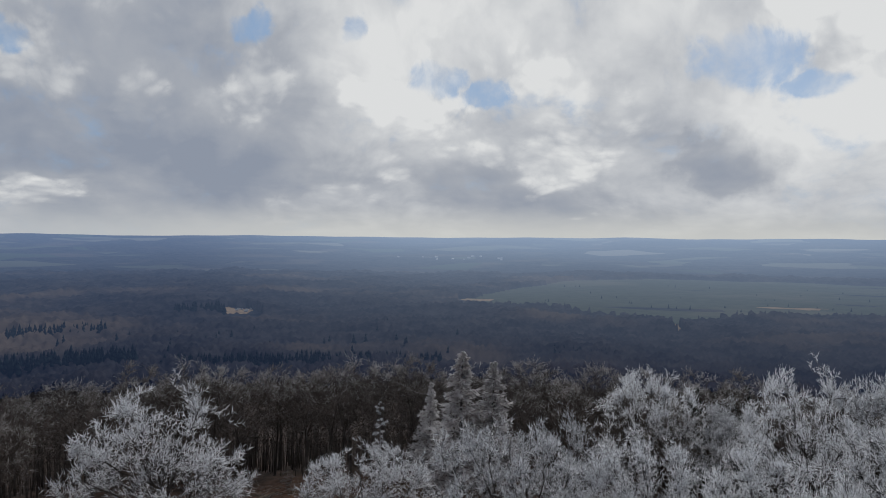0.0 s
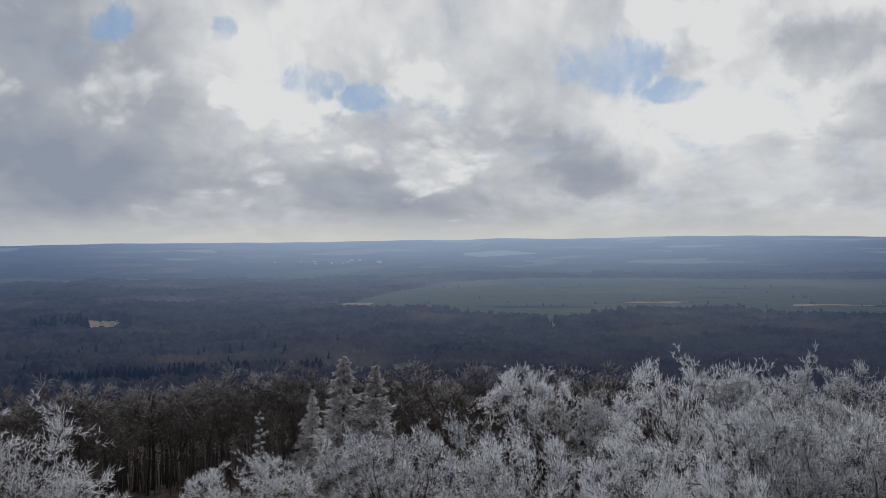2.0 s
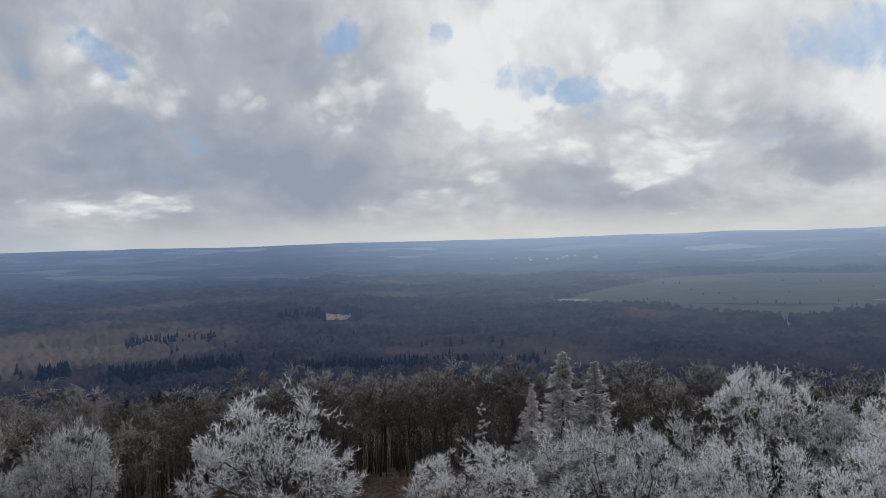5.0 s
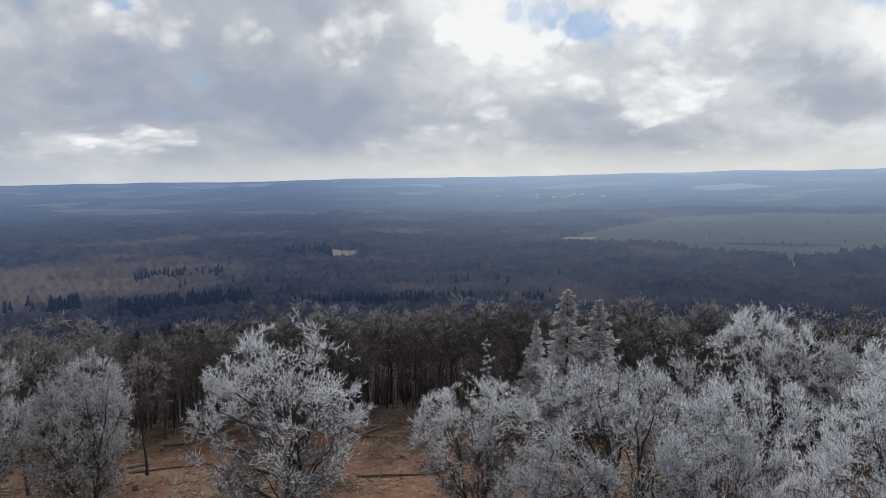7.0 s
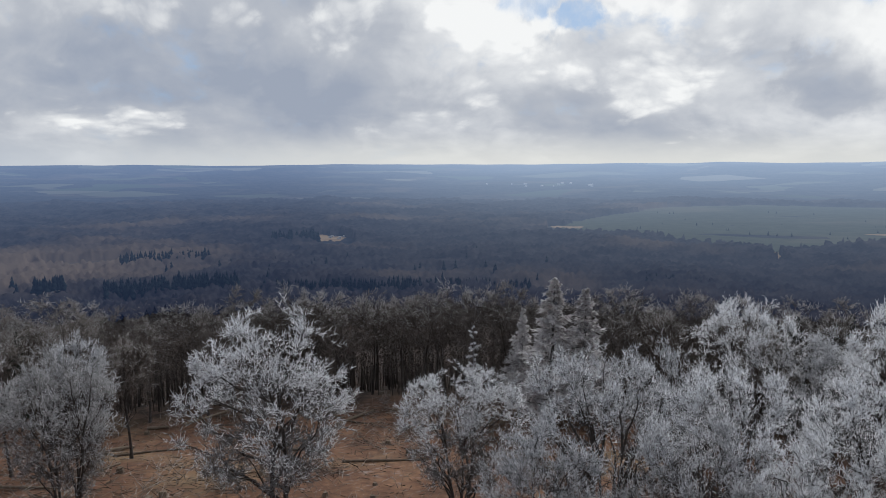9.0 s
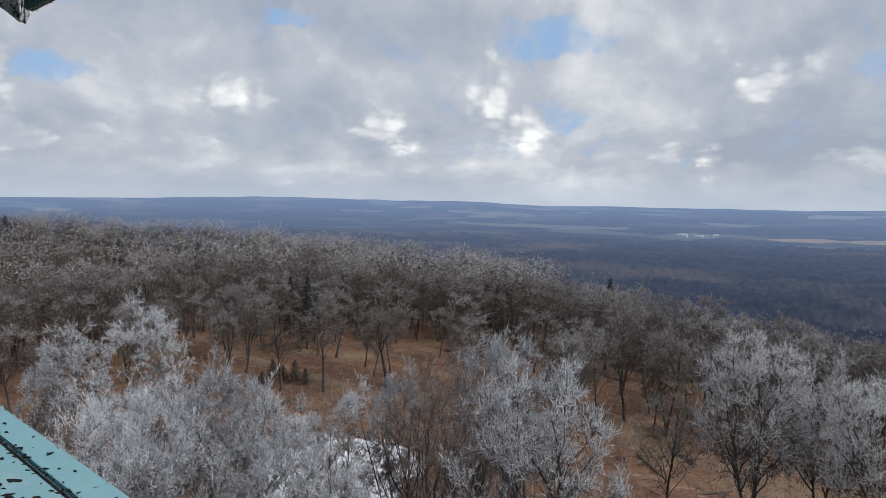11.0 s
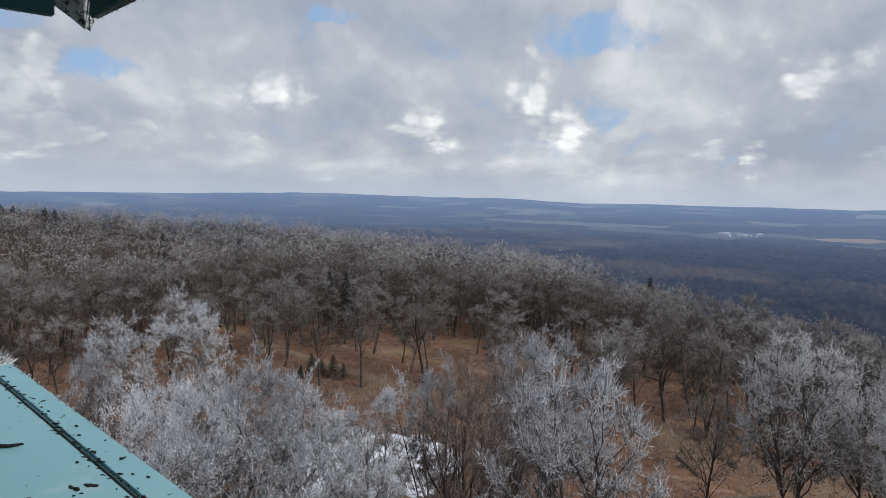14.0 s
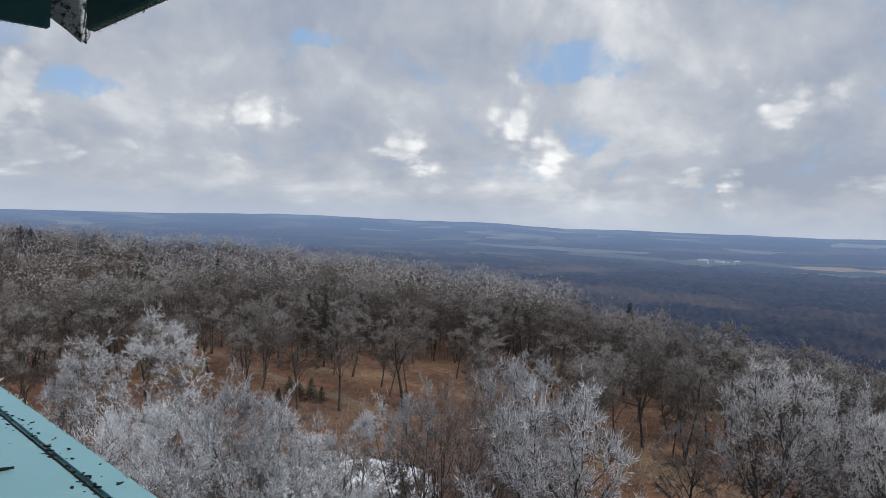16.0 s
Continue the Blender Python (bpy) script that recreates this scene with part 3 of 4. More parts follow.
    d /= np.linalg.norm(d, axis=1, keepdims=True)
    d = d[d[:, 2] > low - 0.2][:branches]
    goal = centre + shell(d) * (inner + (0.93 - inner) * rng.uniform(0, 1, (len(d), 1)) ** 0.42)
    nodes = limb[:, 1:].reshape(-1, 3)
    tang = np.gradient(limb, axis=1)[:, 1:].reshape(-1, 3)
    gap = goal[:, None] - nodes[None]
    pick = np.argmin(np.linalg.norm(gap, axis=2) + 0.7 * np.maximum(-gap[..., 2], 0), 1)
    root = nodes[pick]
    bl = np.maximum(np.linalg.norm(goal - root, axis=1), 0.05 * h)
    t = tang[pick] / np.linalg.norm(tang[pick], axis=1, keepdims=True)
    out = (goal - centre) / np.linalg.norm(goal - centre, axis=1, keepdims=True)
    goal = goal + out * (bl < 0.051 * h)[:, None] * 0.05 * h
    branch = bows(rng, root, root + t * bl[:, None] * 0.45 + np.array([0, 0, 0.06]) * bl[:, None], goal, 4, 0.04)
    branch_b.add(*tubes(branch, np.maximum(np.outer(bl, 1 - 0.75 * np.linspace(0, 1, 5)) * 0.013, 0.0035), 3))
    p, w, at = offspring(rng, branch, twigs, 0.12, 1.0, 50, 13, flat)
    o = (p - centre) / np.linalg.norm(p - centre, axis=1, keepdims=True)
    w = w / np.linalg.norm(w, axis=1, keepdims=True) + 0.40 * o + np.array([0, 0, 0.12])
    tl = h * twig_len * (1.1 - 0.4 * at) * rng.uniform(0.5, 1.1, len(p))
    twig = shoots(rng, p, w, tl, 2, 0.16, 0.06 - droop * 2.2)
    v, tr = spikes(twig[:, 0], twig[:, 2], np.full(len(twig), twig_rad * h))
    branch_b.add(v, None, tr)
    p, w, _ = offspring(rng, twig, tips, 0.08, 1.0, 46, 14)
    q = p + w / np.linalg.norm(w, axis=1, keepdims=True) * (h * tip_len * rng.uniform(0.45, 1.3, len(p)))[:, None] + np.array([0, 0, (0.004 - 0.05 * droop) * h])
    # outer and upper ends frosted, the rest dark: lit dome and shaded underside painted in
    rel = (p - centre) / np.array([spread * h, spread * h, (1 - mid) * h])
    white = 0.55 * np.linalg.norm(rel, axis=1) + 0.45 * rel[:, 2] + rng.normal(0, 0.13, len(p)) > rimed
    for some, batch in ((white, frost_b), (~white, branch_b)):
        if some.any():
            v, tr = slivers(rng, p[some], q[some], np.full(int(some.sum()), tip_rad * h))
            batch.add(v, None, tr)
    size = (float(np.percentile(q[:, 2], 99.7)), 2 * float(np.percentile(np.hypot(q[:, 0], q[:, 1]), 96)))
    return size, [("trunk", wood_b.mesh(name + "_trunk", bark or M_BARK, True), "dark bare trunk and limbs"),
                  ("branchwork", branch_b.mesh(name + "_branchwork", wood or M_BRANCH), ""),
                  ("crown", frost_b.mesh(name + "_crown", frost or M_FROST), "fine twigs white with hoar frost")]


def conifer(name, seed, height=10.0, spray_rad=0.0042, width=0.22, whorls=16, arms=7, sprays=9, needles=M_NEEDLE, droop=-0.05, bark=None, ragged=0.25, low=0.10, taper=0.85):
    """Meshes of a spruce or larch: straight trunk, whorls of boughs with hanging sprays."""
    rng = np.random.RandomState(seed)
    h = height
    wood_b, leaf_b = Batch(), Batch()
    trunk = shoots(rng, np.array([[0, 0, -0.02 * h]]), np.array([[0.0, 0, 1]]), np.array([h * 1.0]), 8, 0.008, 0.02)
    wood_b.add(*tubes(trunk, (h * 0.014 * (1 - 0.97 * np.linspace(0, 1, 9)))[None], 6))
    p, w, at = offspring(rng, trunk, whorls * arms, low, 0.99, 82, 8)
    length = h * width * np.clip(1.03 - at, 0.03, 1) ** taper * rng.uniform(1 - ragged, 1 + ragged, len(p))
    arm = shoots(rng, p, w, length, 3, 0.06, droop)
    wood_b.add(*tubes(arm, np.maximum(np.outer(length, [0.02, 0.015, 0.01, 0.004]), 0.003), 3))
    p, w, at2 = offspring(rng, arm, sprays, 0.15, 1.0, 50, 14)
    sl = np.repeat(length, sprays) * (0.42 - 0.2 * at2) + 0.012 * h
    q = p + w / np.linalg.norm(w, axis=1, keepdims=True) * sl[:, None] + np.array([0, 0, -0.008 * h])
    v, t = spikes(p, q, np.full(len(p), spray_rad * h)) if needles is M_NEEDLE else slivers(rng, p, q, np.full(len(p), spray_rad * h))
    leaf_b.add(v, None, t)
    return (10.0, 20 * width), [("trunk", wood_b.mesh(name + "_trunk", bark or M_BARK, True), ""), ("crown", leaf_b.mesh(name + "_crown", needles), "")]


BEECH = [broadleaf("beech", 11 + i, spread=s, clear=c, fork=fk, limbs=lm, stems=st, lean=ln, thick=tk) for i, (s, c, fk, lm, st, ln, tk) in enumerate(
    [(0.45, 0.12, 0.62, 24, 2, 0, 0.021), (0.38, 0.18, 0.66, 22, 1, 0.03, 0.018), (0.50, 0.10, 0.55, 26, 3, -0.03, 0.023)])]
BEECH.append(broadleaf("beech", 19, spread=0.34, clear=0.18, fork=0.65, limbs=20, branches=240, stems=2, thick=0.02))
BEECH.append(broadleaf("beech", 23, spread=0.38, clear=0.26, fork=0.62, limbs=20, branches=230, stems=2, thick=0.022, frost=M_GREYFROST, rimed=0.2))
BEECH.append(broadleaf("beech", 27, spread=0.38, clear=0.24, fork=0.60, limbs=22, branches=230, stems=3, thick=0.024, frost=M_GREYFROST, rimed=0.2))
BIRCH = [broadleaf("birch", 31 + i, spread=0.25, clear=0.20, fork=0.80, limbs=lm, branches=84, twigs=14, tips=9, stems=st, rise=1.1, droop=0.05, flat=0.25, twig_len=0.07, lump=0.13,
                   tip_len=0.023, tip_rad=0.0017, thick=0.012, rimed=0.36, bark=M_PALEBARK) for i, (st, lm) in enumerate(((1, 18), (2, 20)))]
THICKET = [broadleaf("thicket", 41 + i, spread=0.27, clear=0.10, fork=0.85, limbs=22, branches=90, twigs=8, tips=8, stems=4, rise=2.6, flat=0.0, thick=0.014, frost=M_TWIGBROWN, wood=M_TWIGBROWN,
                     tip_rad=0.0012, tip_len=0.03, rimed=0.5, inner=0.1) for i in range(2)]
OPENWOOD = [broadleaf("openwood", 51 + i, spread=0.27, clear=0.32, fork=0.80, limbs=15, branches=90, twigs=8, tips=8, rise=1.2, thick=0.014, frost=M_THINFROST, wood=M_SLOPETWIG, tip_len=0.026, tip_rad=0.0016,
                      twig_rad=0.0013, rimed=0.45, lump=0.11) for i in range(3)]
FOREST = [broadleaf("forest", 61 + i, spread=sp, clear=0.42, fork=0.82, limbs=11, branches=62, twigs=7, tips=6, rise=1.3, thick=0.013, frost=M_WOODFROST, wood=M_TWIGDARK, tip_len=0.034, tip_rad=0.0020,
                    twig_rad=0.0013, rimed=0.64, stretch=0.5, lump=0.10, sides=5, twig_len=0.085) for i, sp in enumerate((0.24, 0.27, 0.21, 0.26, 0.23))]
SLOPEWOOD = [broadleaf("slopewood", 65 + i, spread=sp, clear=0.36, fork=0.82, limbs=12, branches=66, twigs=7, tips=6, rise=1.2, thick=0.013, frost=M_THINFROST, wood=M_SLOPETWIG, tip_len=0.034,
                       tip_rad=0.0020, twig_rad=0.0013, rimed=0.50, stretch=0.5, lump=0.10, sides=5, twig_len=0.085) for i, sp in enumerate((0.25, 0.28, 0.23, 0.27))]
SHRUB = [broadleaf("shrub", 71 + i, spread=0.46, clear=0.05, fork=0.5, limbs=9, branches=30, twigs=6, tips=6, stems=3, thick=0.012, frost=M_THINFROST, tip_len=0.07, tip_rad=0.003, twig_rad=0.002,
                   twig_len=0.12, sides=5) for i in range(2)]
LARCH = [conifer("larch", 81 + i, width=0.20, whorls=18, arms=8, sprays=30, needles=M_LARCH, droop=0.08, ragged=0.35, spray_rad=0.0055, bark=M_BRANCH, taper=0.95) for i in range(2)]
SPRUCE = [conifer("spruce", 91 + i, width=0.20, whorls=17, arms=8, sprays=8, droop=-0.04) for i in range(2)]
SAPLING = [conifer("sapling", 95, width=0.15, whorls=8, arms=4, sprays=12, needles=M_FROST, droop=0.02, ragged=0.6, low=0.25, spray_rad=0.007, bark=M_BRANCH)]
PRNG = random.Random(7)


def plant(kind, meshes, az, r, top_el=None, breadth=None, wide=1.0, least=0.0, height=None, name="tree", label="", category="tree", group=""):
    """A tree at a bearing and distance from the tower; its height is given, or follows from the elevation of its top as seen from the cabin,
    its width from the breadth of the crown in degrees."""
    base = spot(az, r)
    if height is None:
        height = EYE + r * math.tan(radians(top_el)) - base.z
    i = PRNG.randrange(len(meshes)) if kind < 0 else kind
    (tall, broad), parts = meshes[i]
    tree = new(name)
    for pn, me, pl in parts:
        piece = part(pn, me, tree, pl)
        if pn != "trunk":
            tagged(piece, kind="stuff")
    s = height / tall
    w = s * wide if breadth is None else 2 * r * math.tan(radians(breadth / 2)) / broad
    w = max(w, s * least)
    tree.matrix_basis = Matrix.LocRotScale(base, Euler((0, 0, PRNG.uniform(0, 6.28))), (w, w, s))
    return tagged(tree, label, category, group)


# ---- the clearing's frosted trees: bearing, distance, elevation of the top, breadth of the crown in degrees ----
FROSTED = [
    (0, 20.3, 60, -10.8, 13.4), (5, 34.6, 62, -12.3, 7.5), (4, 40.6, 66, -10.1, 7.0), (3, 33.4, 74, -11.5, 4.5),
    (5, 57.3, 66, -8.4, 7.5), (4, 53.0, 70, -9.5, 4.0), (5, 49.5, 64, -10.7, 7.6),
    (2, 5.5, 60, -15.4, 11.0), (2, -5.6, 52, -13.7, 13.0), (0, -9.8, 62, -13.0, 7.5), (1, -1.3, 43, -19.5, 11.5),
    (2, -15.8, 53, -14.0, 10.5), (1, -23.0, 52, -13.6, 6.5), (2, -15.6, 86, -9.6, 5.4), (1, -21.0, 84, -11.2, 4.2),
    (0, -25.5, 70, -8.7, 6.4), (1, -29.4, 80, -9.2, 4.4), (2, -32.5, 80, -8.8, 4.6), (0, -36.4, 80, -8.1, 5.4), (1, -31.7, 54, -11.1, 7.0),
    (2, -35.9, 56, -11.1, 5.5), (2, -29.2, 46, -15.6, 7.0), (0, -38.5, 56, -11.2, 5.5), 
    (0, 72.6, 45, -11.4, 9.0), (1, 75.1, 60, -9.7, 4.4), (2, -12.6, 46, -17.5, 6.5), (0, -19.4, 45, -18.0, 6.0),
]
for kind, az, r, el, breadth in FROSTED:
    plant(kind, BEECH, az, r, el, breadth, least=0.70, name="beech_tree",
          label="bare beech white with hoar frost on the brown clearing", group="frosted trees of the clearing")
BIRCHES = [(0, 101.5, 78, -6.8, 5.6), (1, 106.3, 72, -8.7, 5.2), (0, 108.0, 70, -10.0, 2.6), (1, 105.2, 46, -13.4, 6.8), (0, 101.2, 47, -11.6, 6.2), (1, 96.5, 49, -11.3, 6.4),
           (0, 92.6, 48, -12.7, 5.4), (1, 98.9, 42, -15.4, 8.0), (0, 92.8, 42, -16.0, 6.0), (1, 103.0, 41, -16.4, 7.8), (0, 86.9, 60, -13.1, 3.2), (0, 83.5, 60, -11.7, 4.2), (0, 107.0, 40, -17.5, 6.0), (1, 99.2, 53, -12.6, 5.2), (0, 94.8, 46, -13.8, 5.6), (1, 103.6, 51, -12.5, 5.2), (0, 90.2, 54, -14.6, 4.2), (1, 88.0, 46, -18.0, 5.0)]
for kind, az, r, el, breadth in BIRCHES:
    plant(kind, BIRCH, az, r, el, breadth * 1.05, least=0.70, name="birch_tree",
          label="slender birch with drooping twigs thick with frost", group="birches below the tower")
for kind, az, r, el, breadth in [(0, 80.7, 56, -11.4, 4.2), (1, 78.3, 57, -10.9, 3.8), (0, 82.2, 53, -12.6, 3.6), (1, 77.9, 64, -9.7, 2.8), (0, 79.5, 50, -13.4, 3.8), (1, 88.5, 52, -15.0, 3.5)]:
    plant(kind, THICKET, az, r, el, breadth, least=0.8, name="young_tree",
          label="upright many-stemmed young tree with reddish-brown twigs", group="young trees below the tower")
for kind, az, r, el, breadth in [(0, 95.8, 122, -6.2, 2.2), (1, 92.2, 108, -7.5, 4.2), (2, 89.0, 108, -6.8, 4.0), (0, 84.2, 112, -5.9, 5.0), (1, 68.3, 98, -8.9, 3.2), (2, 66.2, 104, -7.1, 4.3), (0, 63.3, 100, -8.5, 3.6),
                                 (1, 63.1, 66, -12.6, 4.5), (2, -9.6, 100, -10.4, 4.6), (0, -17.1, 84, -11.6, 3.0), (1, 30.0, 88, -11.5, 4.0), (2, 37.5, 86, -11.4, 4.0)]:
    plant(kind, OPENWOOD, az, r, el, breadth, least=0.85, name="open_grown_tree",
          label="bare grey tree lightly frosted at the clearing's edge", group="trees at the clearing's edge")
for _ in range(40):
    az = PRNG.uniform(55, 79) if _ < 24 else PRNG.uniform(79, 112)
    r = PRNG.uniform(92, 136) if _ < 24 else PRNG.uniform(116, 146)
    plant(-1, OPENWOOD, az, r, height=PRNG.uniform(8.5, 13.5), wide=PRNG.uniform(0.9, 1.25), name="open_grown_tree",
          label="bare grey-brown tree scattered over the open slope", group="trees of the open slope")
plant(0, LARCH, -1.6, 95, -8.15, 7.4, name="larch_tree", label="conical larch white with hoar frost before the dark wood", group="larches")
plant(1, LARCH, -3.9, 96, -8.95, 6.2, name="larch_tree", label="conical larch white with hoar frost before the dark wood", group="larches")
plant(0, LARCH, 0.9, 98, -10.6, 4.0, name="larch_tree", label="conical larch white with hoar frost before the dark wood", group="larches")
plant(0, SAPLING, 4.4, 88, -11.8, 2.6, name="sapling", label="thin young conifer with tiers of frosted boughs", group="saplings")
for i, (az, r, el) in enumerate([(36.7, 108, -10.7), (-18.8, 100, -10.2), (-22.0, 104, -9.9), (102.6, 150, -5.4), (98.2, 190, -3.2), (103.4, 205, -2.9), (90.3, 140, -5.6), (84.0, 200, -3.7), (76.5, 170, -5.0), (-21.2, 106, -10.6), (91.6, 150, -5.6), (67.5, 150, -5.2)]):
    plant(i % 2, SPRUCE, az, r, el, wide=1.0, name="spruce_tree", label="dark green spruce among bare trees", group="spruces")

# ---- the wood round the clearing ----
wood_rng = random.Random(21)


def clearing_edge(az):
    return float(np.interp(az, [-60, -40, -20, 0, 20, 35, 50, 60, 70, 85, 97, 104, 130], [92, 92, 100, 108, 108, 108, 114, 124, 136, 148, 150, 124, 118]))


az = -42.0
while az < 118:
    e0 = clearing_edge(az)
    for row in range(2 if az < 40 else 3):
        r = e0 + row * 8.0 + wood_rng.uniform(-4, 4) + (4 if az > 60 else 0)
        a = az + wood_rng.uniform(-0.7, 0.7)
        hgt = wood_rng.uniform(13.5, 17.5) if az < 50 else wood_rng.uniform(12.0, 16.5)
        plant(-1, FOREST if az < 32 else SLOPEWOOD, a, r, height=hgt, wide=wood_rng.uniform(0.95, 1.25), name="forest_tree",
              label="tall bare woodland tree with a thin frosted crown", group="trees of the wood")
    az += 2.0


def far_wood(name, spots, mat_crown, mat_top, label, per=44, seed=5, low=12.5, high=17.0, mat_trunk=M_BARK, broad=0.27, blade=0.10):
    """Many joined small trees: a trunk and a domed crown of fine twigs each, the outermost at the top pale for frost
    and painted top light.
    """
    rng = np.random.RandomState(seed)
    pos = np.array(spots)
    n = len(pos)
    h = rng.uniform(low, high, n)
    wood_b, crown_b, top_b = Batch(), Batch(), Batch()
    top = pos + np.column_stack([rng.normal(0, 0.3, n), rng.normal(0, 0.3, n), h * 0.8])
    v, t = spikes(pos - np.array([0, 0, 0.5]), top, h * 0.013)
    wood_b.add(v, None, t)
    hh = np.repeat(h, per)
    wide = np.repeat(h * broad * rng.uniform(0.75, 1.25, n), per)
    c = np.repeat(pos, per, 0) + np.column_stack([np.zeros(n * per), np.zeros(n * per), hh * 0.60])
    way = rng.normal(0, 1, (n * per, 3))
    way /= np.linalg.norm(way, axis=1, keepdims=True)
    phase = np.repeat(rng.uniform(0, 6.28, (n, 3)), per, 0)
    bulge = 1 + 0.10 * np.cos(way * 4 + phase).sum(1)
    depth = rng.uniform(0.1, 1.0, n * per) ** 0.30
    size = way * np.column_stack([wide, wide, hh * np.where(way[:, 2] > 0, 0.38, 0.26)]) * bulge[:, None]
    p0 = c + size * depth[:, None]
    lean = way * 0.5 + rng.normal(0, 0.9, way.shape)
    p1 = p0 + lean / np.linalg.norm(lean, axis=1, keepdims=True) * (hh * rng.uniform(0.022, 0.055, n * per))[:, None]
    rad = rng.uniform(0.6, 1.3, n * per) * blade * hh / 15
    # pale tops: frost, plus the lit upper edge of each crown put into colour
    white = depth * (0.45 + way[:, 2]) + rng.normal(0, 0.12, n * per) > 0.80
    for some, batch in ((white, top_b), (~white, crown_b)):
        v, t = slivers(rng, p0[some], p1[some], rad[some])
        batch.add(v, None, t)
    ob = tagged(new(name), label, "woodland", kind="stuff")
    part("trunks", wood_b.mesh(name + "_trunks", mat_trunk), ob)
    part("crowns", crown_b.mesh(name + "_crowns", mat_crown), ob)
    part("crown_tops", top_b.mesh(name + "_tops", mat_top), ob, "uppermost twigs pale with frost and painted top light")
    return ob


def wood_spots(count, az0, az1, gap):
    out = []
    for _ in range(count):
        az = wood_rng.uniform(az0, az1)
        e0 = clearing_edge(az) + gap
        e1 = float(np.interp(az, [-42, 30, 45, 60, 74, 84, 98, 112], [165, 165, 300, 300, 300, 350, 430, 480]))
        out.append(tuple(spot(az, math.sqrt(wood_rng.uniform(e0 * e0, e1 * e1)))))
    return out


far_wood("woodland", wood_spots(460, -42, 32, 8), M_TWIGDARK, M_WOODFROST, "dense bare wood behind the clearing, dark with faintly frosted tops", per=330, blade=0.045, low=12.0, high=15.5)
far_wood("woodland", wood_spots(720, 32, 72, 12), M_RIDGETWIG, M_WOODFROST, "bare brown wood falling away down the slope", broad=0.29, per=360, blade=0.075, low=11.5, high=15.0)
far_wood("woodland", wood_spots(1050, 72, 118, 12), M_RIDGETWIG, M_RIDGEFROST, "dense bare wood on the ridge, frosted grey-brown crowns", per=420, blade=0.085, seed=6, broad=0.30)


# undergrowth added as filler; its dark colour paints in the wood's shade
under = []
for _ in range(2400):
    az = wood_rng.uniform(-42, 116)
    under.append(tuple(spot(az, clearing_edge(az) + wood_rng.uniform(1, 30) + (6 if az > 52 else 0))))
for _ in range(1500):
    az = wood_rng.uniform(-42, 40)
    under.append(tuple(spot(az, clearing_edge(az) + wood_rng.uniform(2, 22))))
far_wood("undergrowth", under, M_UNDER, M_UNDER, "leafless undergrowth added beneath the wood's edge, darkened to paint its shade", per=60, seed=8, low=3.0, high=9.5, mat_trunk=M_UNDER, blade=0.10)


# ---- the valley: woods with openings for fields, a track and a quarry ----
def pasture_near(az):
    return np.interp(az, [-40, -36, -30, -24, -18, -12, -7, -2.6], [1090, 1098, 1180, 1120, 1040, 1110, 1190, 1225])


def is_open(az, r, grow=0.0):
    jag = 14 * np.sin(az * 7.3) + 9 * np.sin(az * 17.1 + 1)
    big = (az < -2.6 + 0.4 * np.sin(r * 0.02)) & (r > pasture_near(az) + jag - grow) & (r < np.interp(az, [-40, -20, -10, -2.6], [2150, 2150, 2050, 1480]))
    meadow = ((az - 46.2) / 2.4) ** 2 + ((r - 850) / (82 + grow)) ** 2 < 1 + 0.25 * np.sin(az * 9)
    quarry = ((az - 15.2 - (r - 1100) * 0.004) / 1.7) ** 2 + ((r - 1085) / 105) ** 2 < 1
    track = (np.abs(az + 17.4 - 0.25 * np.sin(r * 0.02)) < 0.22) & (r > 900) & (r < 1060)
    glade = ((az - 32) / 4.5) ** 2 + ((r - 930) / 30) ** 2 < 0.6 + 0.5 * np.sin(az * 5) * np.sin(r * 0.05)
    strip = (np.abs(az + 2.6) < 1.3) & (np.abs(r - 1300) < 100)
    return big | meadow | quarry | track | glade | strip


def canopy_lift(x, y, r):
    rng = np.random.RandomState(3)
    az = np.degrees(np.arctan2(-x, y))
    bumps = rng.uniform(0, 1, x.shape) ** 1.6 * 5
    lift = 8 + bumps + 3 * lumps(x, y, 0.03, 12) + 1.5 * lumps(x, y, 0.12, 13)
    return np.where(is_open(az, r), -6.0, lift)


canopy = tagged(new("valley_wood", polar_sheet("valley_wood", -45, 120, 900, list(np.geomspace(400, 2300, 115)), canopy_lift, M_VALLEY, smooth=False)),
                "bare valley woodland seen from above, dark grey-brown, haze painted in as glow", "woodland", kind="stuff")


def patch(name, az0, az1, r0, r1, mat, label, category="field", square=False):
    u, v = np.meshgrid(np.linspace(-1, 1, 61), np.linspace(-1, 1, 13), indexing="ij")
    taper = 1.0 if square else np.sqrt(np.maximum(1 - u ** 2, 0)) * (1 + 0.30 * np.sin(u * 9 + az0) + 0.2 * np.sin(u * 23))
    az = (az0 + az1) / 2 + (az1 - az0) / 2 * u
    r = (r0 + r1) / 2 + (r1 - r0) / 2 * v * taper + (0 if square else (r1 - r0) * 0.12 * np.sin(u * 5 + 1))
    x, y = -np.sin(np.radians(az)) * r, np.cos(np.radians(az)) * r
    verts = np.stack([x, y, ground_z(x, y) + 0.8], -1).reshape(-1, 3)
    i, j = np.meshgrid(np.arange(60), np.arange(12), indexing="ij")
    k = i * 13 + j
    me = mesh_from(name, verts, np.stack([k, k + 1, k + 14, k + 13], -1).reshape(-1, 4), None, mat, True)
    return tagged(new(name, me), label, category, kind="structure")


